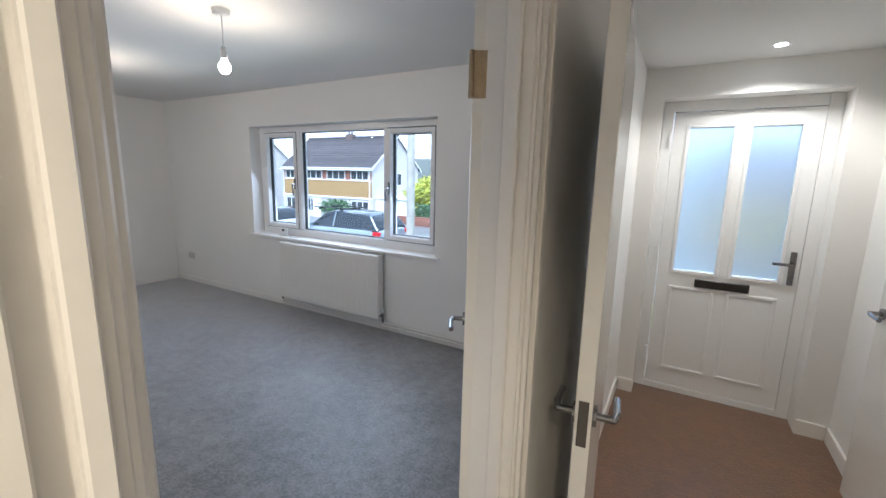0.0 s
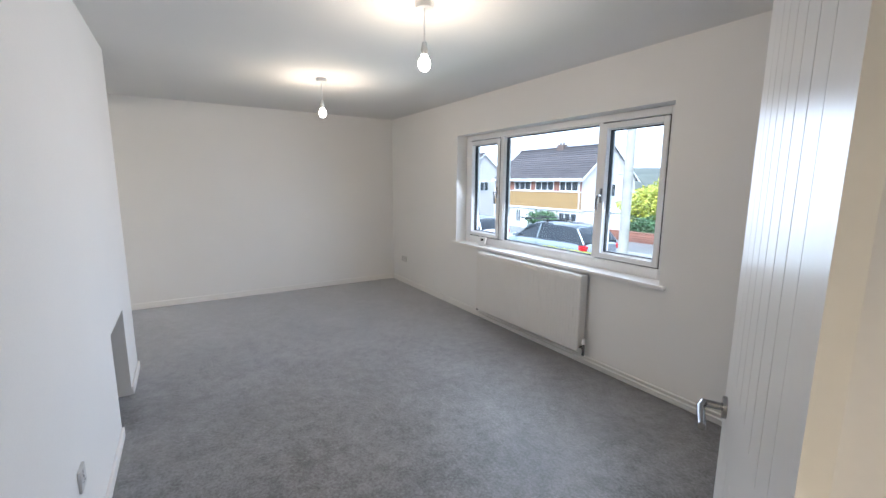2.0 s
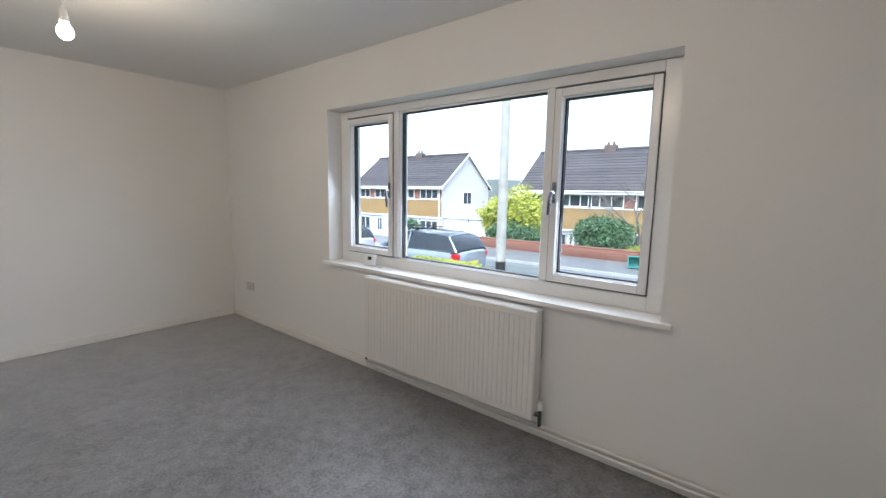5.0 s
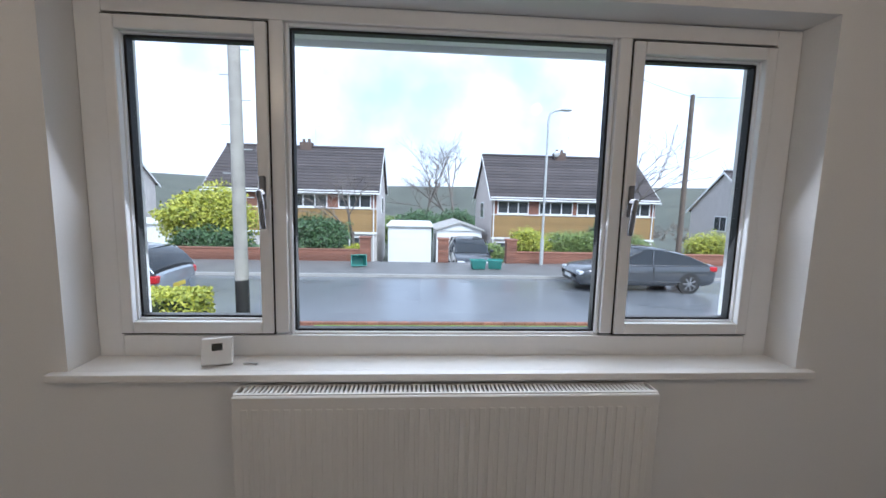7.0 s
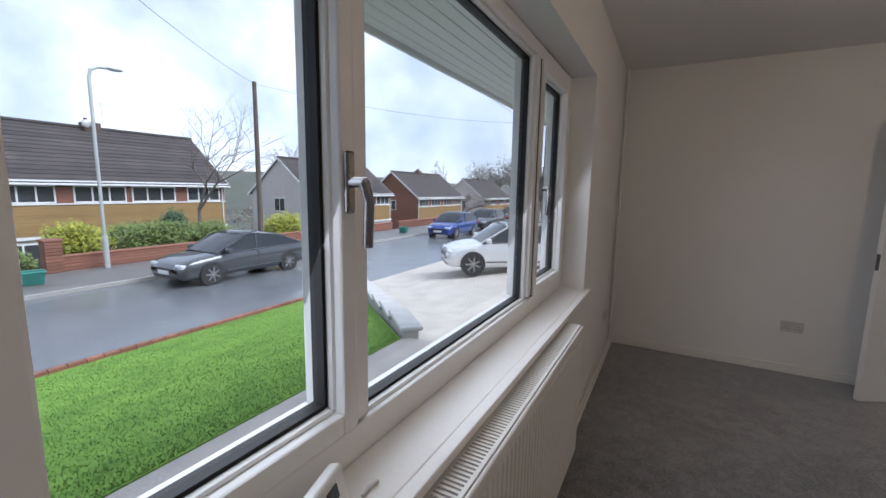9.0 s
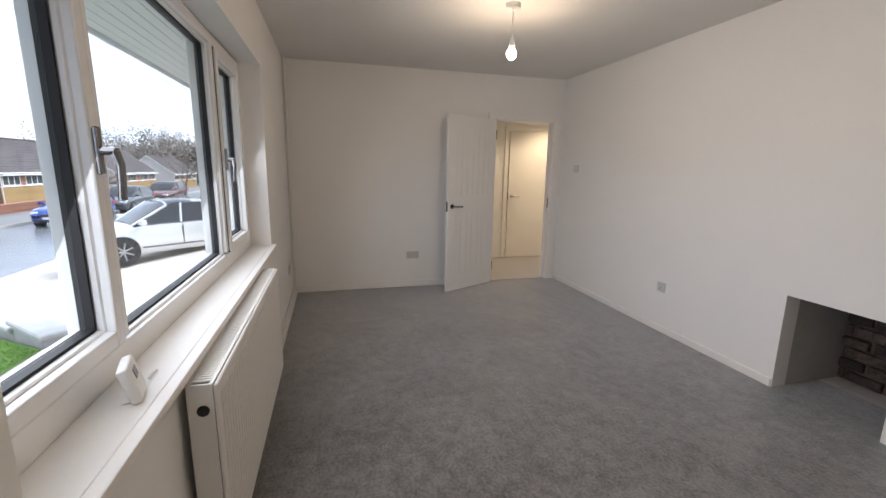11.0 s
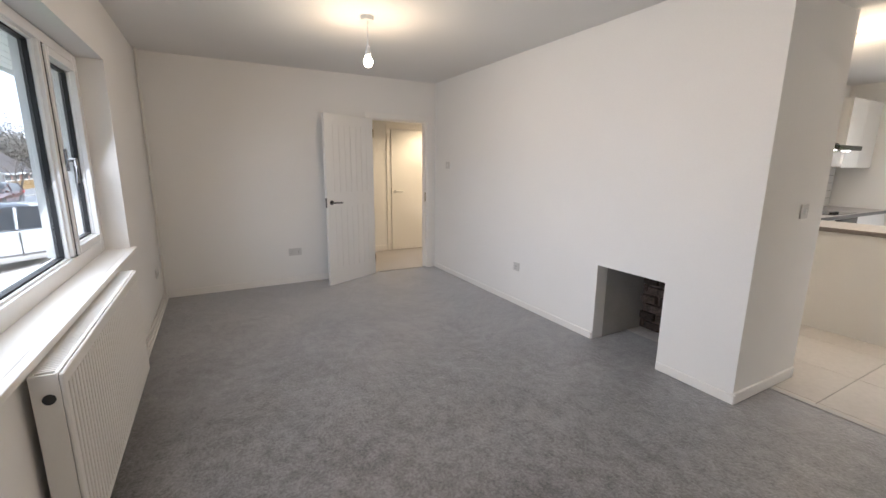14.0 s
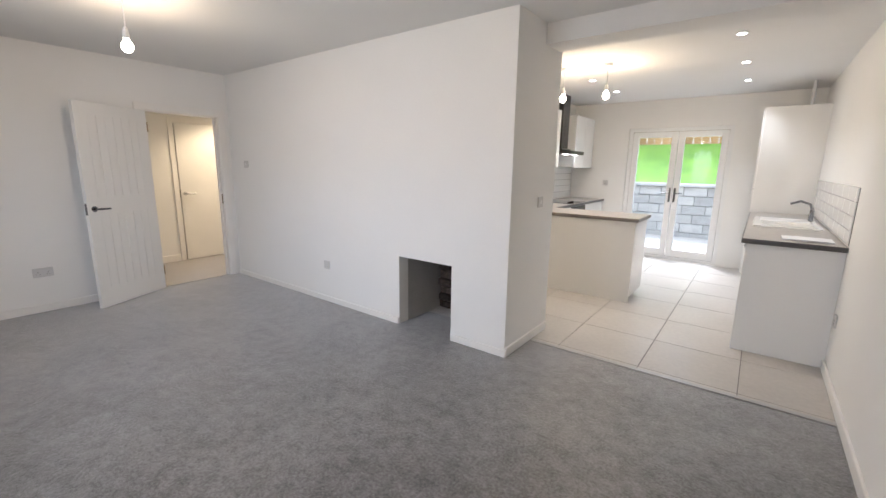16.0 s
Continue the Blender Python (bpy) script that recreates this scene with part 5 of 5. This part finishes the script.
tagged(part("woods", bm, WOODS), "brown winter woodland across the valley", "woods", "", "stuff")

# clipped hedge on this side
hg = thing("hedge", (-1.75, 5.9, -1.02), "clipped yellow-green box hedge by the street", "hedge")
bm = bmesh.new()
rng = random.Random(5)
for _ in range(5200):
    f = rng.random()
    p = Vector((rng.uniform(-1.0, 1.0), rng.uniform(-0.4, 0.4), rng.uniform(0.0, 0.72)))
    if f < 0.45:
        p.z = 0.7 + rng.uniform(-0.05, 0.04)
    elif f < 0.75:
        p.y = rng.choice((-0.42, 0.42)) + rng.uniform(-0.04, 0.04)
    else:
        p.x = rng.choice((-1.0, 1.0)) + rng.uniform(-0.05, 0.05)
    u = Vector((rng.gauss(0, 1), rng.gauss(0, 1), rng.gauss(0, 1))).normalized() * 0.035
    v = u.orthogonal().normalized() * 0.022
    bm.faces.new([bm.verts.new(p + a) for a in (-u, v, u, -v)])
part("foliage", bm, YELLOW_LEAF, hg)
# solid core, its near-black green stands in for shade between the leaves
part("core", boxes((-0.95, 0.95, -0.37, 0.37, 0.0, 0.66), bev=0.08, seg=2), mat("hedge_shade", (0.03, 0.045, 0.012), 0.9, var=0.4, scale=20), hg, "solid core coloured as the shade inside the hedge")

# ---- poles and street lamp ----
def pole(x, y, z0, z1, r, label, tar):
    p = thing("utility_pole", (x, y, z0), label, "utility pole")
    b = bmesh.new()
    cyl(b, (0, 0, 0.9 if tar else 0), (0, 0, z1 - z0), r, r * 0.72, 16)
    part("shaft", b, POLE_WOOD if tar else BROWN_POLE, p, "", True)
    if tar:
        b = bmesh.new()
        cyl(b, (0, 0, -0.3), (0, 0, 0.9), r * 1.04, r * 1.005, 16)
        part("foot", b, TAR, p, "black tarred foot", True)
        for i in range(9):
            s = -1 if i % 2 else 1
            b = bmesh.new()
            cyl(b, (0, 0, 2.4 + i * 0.42), (s * 0.26, 0, 2.4 + i * 0.42), 0.009, n=6)
            part("step_iron", b, GALV, p)
    return p


pole(-0.2, 6.3, -1.05, 7.4, 0.118, "weathered timber telegraph pole with step irons", True)
pole(15.35, 17.2, ROAD_Z + 0.1, 6.3, 0.13, "brown timber telegraph pole across the street", False)
pole(30, 7.2, -1.55, 6.0, 0.13, "brown timber telegraph pole down the street", False)
lp = thing("street_lamp", (8.45, 16.1, ROAD_Z + 0.1), "slim grey steel street lamp", "street lamp")
bm = bmesh.new()
cyl(bm, (0, 0, 0), (0, 0, 1.1), 0.085, n=14)
part("base", bm, GALV, lp, "", True)
bm = bmesh.new()
tube(bm, [(0, 0, 1.1), (0, 0, 6.15), (0.06, 0, 6.4), (0.25, 0, 6.52), (0.55, 0, 6.56)], 0.05)
part("column", bm, GALV, lp, "", True)
bm = bmesh.new()
ball(bm, (0.72, 0, 6.56), 0.22, 1.2, 0.5, 0.32)
part("lantern", bm, GALV, lp, "", True)
for k, (a, b_) in enumerate((((-0.2, 6.3, 7.2), (15.35, 17.2, 6.2)), ((15.35, 17.2, 6.2), (30, 7.2, 5.9)), ((-0.2, 6.3, 7.1), (30, 7.6, 5.5)), ((-0.2, 6.3, 7.3), (30, 7.2, 5.8)))):
    cu = bpy.data.curves.new("cable", "CURVE")
    cu.dimensions, cu.bevel_depth = "3D", 0.007
    s = cu.splines.new("POLY")
    s.points.add(12)
    for i in range(13):
        q = Vector(a).lerp(Vector(b_), i / 12)
        s.points[i].co = (q.x, q.y, q.z - 0.5 * (1 - (2 * i / 12 - 1) ** 2), 1)
    cu.materials.append(TAR)
    tagged(new("overhead_cable", cu), "thin black overhead telephone cable", "cable")


# ---- cars ----
def loft(sections):
    b = bmesh.new()
    rings = [[b.verts.new(p) for p in s] for s in sections]
    n = len(rings[0])
    for a, c in zip(rings, rings[1:]):
        for i in range(n):
            b.faces.new((a[i], a[(i + 1) % n], c[(i + 1) % n], c[i]))
    b.faces.new(rings[0])
    b.faces.new(list(reversed(rings[-1])))
    return b


def eased(rows, steps=4):
    """The rows with smooth in-between rows."""
    out = []
    for i in range(len(rows) - 1):
        p0, p1, p2, p3 = rows[max(i - 1, 0)], rows[i], rows[i + 1], rows[min(i + 2, len(rows) - 1)]
        for k in range(steps):
            t = k / steps
            out.append(tuple(0.5 * (2 * b + (c - a) * t + (2 * a - 5 * b + 4 * c - d) * t * t + (3 * b - a - 3 * c + d) * t ** 3) for a, b, c, d in zip(p0, p1, p2, p3)))
    return out + [rows[-1]]


def body_ring(x, zb, zs, hw):
    side = [(0.88, zb), (0.97, zb + 0.07), (1.0, zb + 0.2), (1.0, zb + (zs - zb) * 0.55), (0.985, zb + (zs - zb) * 0.78), (0.95, zs - 0.035), (0.9, zs - 0.003), (0.7, zs + 0.018), (0.35, zs + 0.028)]
    return [(x, -hw * k, z) for k, z in side] + [(x, hw * k, z) for k, z in reversed(side)]


def car(place, turn, paint, label, shape, length=4.7, height=1.42, width=1.82):
    c = thing("car", place, label, "car", "", turn)
    L, hw = length / 2, width / 2
    zb, zs = 0.22, height * 0.64
    tail = {"saloon": 0.66, "hatch": 0.64, "suv": 0.68}[shape]
    prof = [(-L, zb + 0.2, zs * 0.94, hw * 0.8), (-L + 0.12, zb + 0.05, zs * 1.0, hw * 0.93), (-L * 0.72, zb, zs * 1.02, hw), (-L * 0.3, zb, zs, hw), (L * 0.25, zb, zs * 0.985, hw), (L * 0.55, zb, zs * 0.93, hw * 0.99), (L * 0.82, zb, zs * 0.84, hw * 0.94), (L - 0.12, zb + 0.02, zs * 0.72, hw * 0.86), (L, zb + 0.12, zs * 0.56, hw * 0.72)]
    part("body", loft([body_ring(*p) for p in eased(prof)]), paint, c, "", True)
    top = height
    if shape == "saloon":
        cab = [(-L * 0.86, zs, zs + 0.04, 0.84), (-L * 0.56, zs, top - 0.17, 0.8), (-L * 0.18, zs, top - 0.005, 0.79), (L * 0.12, zs, top - 0.03, 0.79), (L * 0.52, zs - 0.05, zs + 0.0, 0.86)]
    else:
        cab = [(-L * 0.97, zs, zs + 0.08, 0.82), (-L * 0.8, zs, top - 0.08, 0.78), (-L * 0.3, zs, top, 0.79), (L * 0.1, zs, top - 0.04, 0.79), (L * 0.48, zs - 0.05, zs + 0.0, 0.86)]

    def cab_ring(x, z0, z1, k):
        return [(x, -hw * 0.93, z0 - 0.04), (x, -hw * (0.93 - 0.16 * (z1 - z0) / 0.5), z1 - 0.05), (x, -hw * 0.55, z1), (x, hw * 0.55, z1), (x, hw * (0.93 - 0.16 * (z1 - z0) / 0.5), z1 - 0.05), (x, hw * 0.93, z0 - 0.04)]
    part("windows", loft([cab_ring(*p) for p in eased(cab)]), CAR_GLASS, c, "dark tinted glass", True)
    rf = cab[1:4]
    b = bmesh.new()
    rows = [[b.verts.new((x, s * hw * (0.93 - 0.16 * (z1 - z0) / 0.5) * kk, z1 + (0.012 if abs(kk) < 0.9 else -0.045))) for s, kk in ((-1, 1.01), (-1, 0.7), (1, 0.7), (1, 1.01))] for x, z0, z1, k in eased(rf)]
    for a, d in zip(rows, rows[1:]):
        for i in range(3):
            b.faces.new((a[i], a[i + 1], d[i + 1], d[i]))
    bmesh.ops.solidify(b, geom=b.faces[:], thickness=0.02)
    part("roof", b, paint, c, "", True)
    for s in (-1, 1):
        y = s * hw * 0.885
        b = bmesh.new()
        for (xa, za), (xb, zb_) in (((cab[0][0], zs), (cab[1][0], cab[1][2] - 0.05)), ((cab[3][0], cab[3][2] - 0.05), (cab[4][0], zs - 0.03)), ((-0.05 * L, zs), (-0.08 * L, top - 0.06))):
            cyl(b, (xa, s * hw * 0.92, za), (xb, s * hw * 0.79, zb_), 0.03, n=6)
        part("pillars", b, paint, c)
        b = bmesh.new()
        tube(b, [(cab[0][0] + 0.1, s * hw * 0.95, zs), (cab[4][0] - 0.3, s * hw * 0.95, zs - 0.01)], 0.012)
        part("waist_trim", b, CHROME, c)
        part("mirror", boxes((L * 0.36, L * 0.44, *sorted((s * hw * 0.96, s * (hw + 0.14))), zs - 0.02, zs + 0.12), bev=0.03), paint, c)
        part("headlight", boxes((L - 0.3, L - 0.05, *sorted((s * hw * 0.5, s * hw * 0.86)), zs * 0.6, zs * 0.74), bev=0.03), LENS, c)
        part("tail_light", boxes((-L + 0.01, -L + 0.3, *sorted((s * hw * 0.6, s * hw * 0.95)), zs * 0.78, zs * 0.96), bev=0.03), RED_LENS, c)
        part("door_seam", boxes((-0.06 * L, -0.05 * L, *sorted((s * hw * 0.99, s * (hw + 0.004))), 0.34, zs * 0.93)), DARK, c)
        part("sill_trim", boxes((-L * 0.45, L * 0.42, *sorted((s * hw * 0.98, s * (hw + 0.012))), 0.36, 0.40)), CHROME, c)
        for x in (-L * 0.58, L * 0.62):
            wheel = new("wheel")
            wheel.parent, wheel.location = c, (x, s * (hw - 0.1), 0.32)
            b = bmesh.new()
            cyl(b, (0, -0.1, 0), (0, 0.1, 0), 0.325, n=28)
            part("tyre", b, TYRE, wheel, "", True)
            b = bmesh.new()
            cyl(b, (0, s * 0.09, 0), (0, s * 0.104, 0), 0.06, n=12)
            for k in range(7):
                a = k * 2 * math.pi / 7
                cyl(b, (0, s * 0.1, 0), (math.cos(a) * 0.22, s * 0.104, math.sin(a) * 0.22), 0.028, 0.02, 6)
            bmesh.ops.create_cone(b, cap_ends=False, segments=28, radius1=0.235, radius2=0.225, depth=0.02, matrix=Matrix.Translation((0, s * 0.104, 0)) @ Matrix.Rotation(math.pi / 2, 4, "X"))
            part("rim", b, RIM, wheel)
            b = bmesh.new()
            cyl(b, (x, s * (hw - 0.13), 0.33), (x, s * (hw + 0.006), 0.33), 0.36, n=28)
            part("wheel_arch", b, DARK, c, "", True)
    part("grille", boxes((L - 0.1, L + 0.005, -hw * 0.45, hw * 0.45, 0.42, zs * 0.62), bev=0.02), BLACK_METAL, c)
    part("bumper_intake", boxes((L - 0.08, L - 0.0, -hw * 0.6, hw * 0.6, 0.26, 0.36), bev=0.02), BLACK_METAL, c)
    part("number_plate", boxes((L - 0.01, L + 0.02, -0.26, 0.26, 0.38, 0.49)), WHITE_PAINT, c)
    part("number_plate", boxes((-L - 0.01, -L + 0.03, -0.26, 0.26, 0.6, 0.71)), mat("yellow_plate", (0.6, 0.45, 0.05), 0.5), c)
    return c


def paint(name, colour):
    return mat(name, colour, 0.18, 0.35, var=0.03, bump=0.0, coat=0.8)


GREY_CAR = paint("dark_grey_car_paint", (0.07, 0.075, 0.083))
car((10.5, 12.15, ROAD_Z), 180, GREY_CAR, "dark grey four-door saloon parked at the far kerb", "saloon", 4.65, 1.42, 1.84)
car((5.75, 19.6, -2.2), -90, paint("black_car_paint", (0.04, 0.045, 0.055)), "black saloon parked nose out on a drive", "suv", 4.6, 1.6, 1.9)
car((-5.1, 9.0, ROAD_Z), 180, paint("silver_car_paint", (0.30, 0.33, 0.36)), "silver estate car with a roof box parked at the near kerb", "suv", 4.6, 1.62, 1.85)
car((-10.6, 9.1, ROAD_Z), 180, paint("white_van_paint", (0.7, 0.7, 0.7)), "white car parked up the street", "hatch", 4.2, 1.5, 1.75)
car((13.95, 3.95, -1.02), 126, paint("white_car_paint", (0.75, 0.75, 0.75)), "white three-door hatchback parked on the drive", "hatch", 3.95, 1.48, 1.72)
car((25.2, 11.6, ROAD_Z), 180, paint("blue_car_paint", (0.02, 0.06, 0.28)), "bright blue hatchback parked at the far kerb", "hatch", 4.1, 1.5, 1.75)
car((31.0, 11.8, ROAD_Z), 180, GREY_CAR, "dark hatchback parked down the street", "hatch", 4.2, 1.5, 1.75)
car((37.5, 11.8, ROAD_Z), 180, paint("dark_red_car_paint", (0.09, 0.02, 0.02)), "dark estate car parked down the street", "suv", 4.4, 1.55, 1.8)
rb = thing("roof_box", (-5.4, 9.0, ROAD_Z + 1.63), "black bicycle rack on the silver car's roof", "roof rack")
for s in (-0.5, 0.5):
    bm = bmesh.new()
    tube(bm, [(-0.9, s, 0.06), (0.9, s, 0.06)], 0.02)
    part("rail", bm, BLACK_METAL, rb)
part("cross_bar", boxes((-0.6, -0.54, -0.55, 0.55, 0.0, 0.04), (0.5, 0.56, -0.55, 0.55, 0.0, 0.04)), BLACK_METAL, rb)


# ---- recycling boxes on the pavement ----
def crate(x, y, turn, tilt, label):
    r = thing("recycling_box", (x, y, ROAD_Z + 0.11), label, "recycling box", "recycling boxes")
    b = bmesh.new()
    v0 = [(-0.24, -0.17, 0.0), (0.24, -0.17, 0.0), (0.24, 0.17, 0.0), (-0.24, 0.17, 0.0)]
    v1 = [(-0.29, -0.21, 0.34), (0.29, -0.21, 0.34), (0.29, 0.21, 0.34), (-0.29, 0.21, 0.34)]
    v = [b.verts.new(p) for p in v0 + v1]
    for f in ((0, 3, 2, 1), (0, 1, 5, 4), (1, 2, 6, 5), (2, 3, 7, 6), (3, 0, 4, 7)):
        b.faces.new([v[i] for i in f])
    bmesh.ops.solidify(b, geom=b.faces[:], thickness=0.012)
    part("tub", b, TEAL, r)
    part("rim", boxes((-0.31, 0.31, -0.23, -0.2, 0.32, 0.36), (-0.31, 0.31, 0.2, 0.23, 0.32, 0.36), (-0.31, -0.28, -0.2, 0.2, 0.32, 0.36), (0.28, 0.31, -0.2, 0.2, 0.32, 0.36), bev=0.006), TEAL, r)
    r.matrix_world = pose(x, y, ROAD_Z + 0.11 + (0.2 if tilt else 0), tilt, 0, turn)


crate(0.65, 15.3, 20, 80, "teal plastic recycling box tipped on its side")
crate(5.5, 14.9, 5, 0, "teal plastic recycling box on the pavement")
crate(6.2, 15.0, -10, 0, "teal plastic recycling box on the pavement")
crate(24.0, 14.6, 10, 0, "dark green recycling box down the street")
dish = thing("satellite_dish", (12.75, 27.75, 4.15), "grey satellite dish on the chimney", "satellite dish")
bm = bmesh.new()
ball(bm, (0, -0.2, 0.5), 0.22, 1, 0.3, 1, 14)
cyl(bm, (0, 0.1, 0.0), (0, -0.16, 0.5), 0.02, n=6)
part("reflector", bm, GALV, dish, "", True)

# ---- back garden ----
sheet("patio", -3.0, 8.0, -11.05, -8.24, -0.05, -0.05, 0.2, CONCRETE, "pale paved patio behind the kitchen", "patio")
rw = thing("retaining_wall", (0.0, -11.1, -0.15), "grey block retaining wall below the back lawn", "retaining wall")
for i in range(6):
    for k in range(16):
        x = -2.4 + k * 0.45 + (0.22 if i % 2 else 0)
        part("block", boxes((x, x + 0.44, -0.12, 0.02 - 0.012 * i, i * 0.2, i * 0.2 + 0.19), bev=0.006), BLOCK, rw)
part("coping", boxes((-2.5, 5.2, -0.2, 0.03, 1.2, 1.27), bev=0.01), COPING, rw)
sheet("back_lawn", -30, 30, -14.3, -11.31, 2.12, 1.08, 0.2, GRASS, "steep bright green back lawn", "lawn")
fn = thing("fence", (0, -14.4, 2.1), "tan timber close-board fence above the back lawn", "fence")
for i in range(60):
    part("fence_board", boxes((-6 + i * 0.2, -6 + i * 0.2 + 0.192, -0.02 + 0.012 * (i % 2), 0.0 + 0.012 * (i % 2), -0.3, 1.8), bev=0.003), FENCE, fn)
for i in range(6):
    part("fence_post", boxes((-6 + i * 2.4, -5.9 + i * 2.4, -0.12, -0.021, -0.3, 1.9), bev=0.006), FENCE, fn)
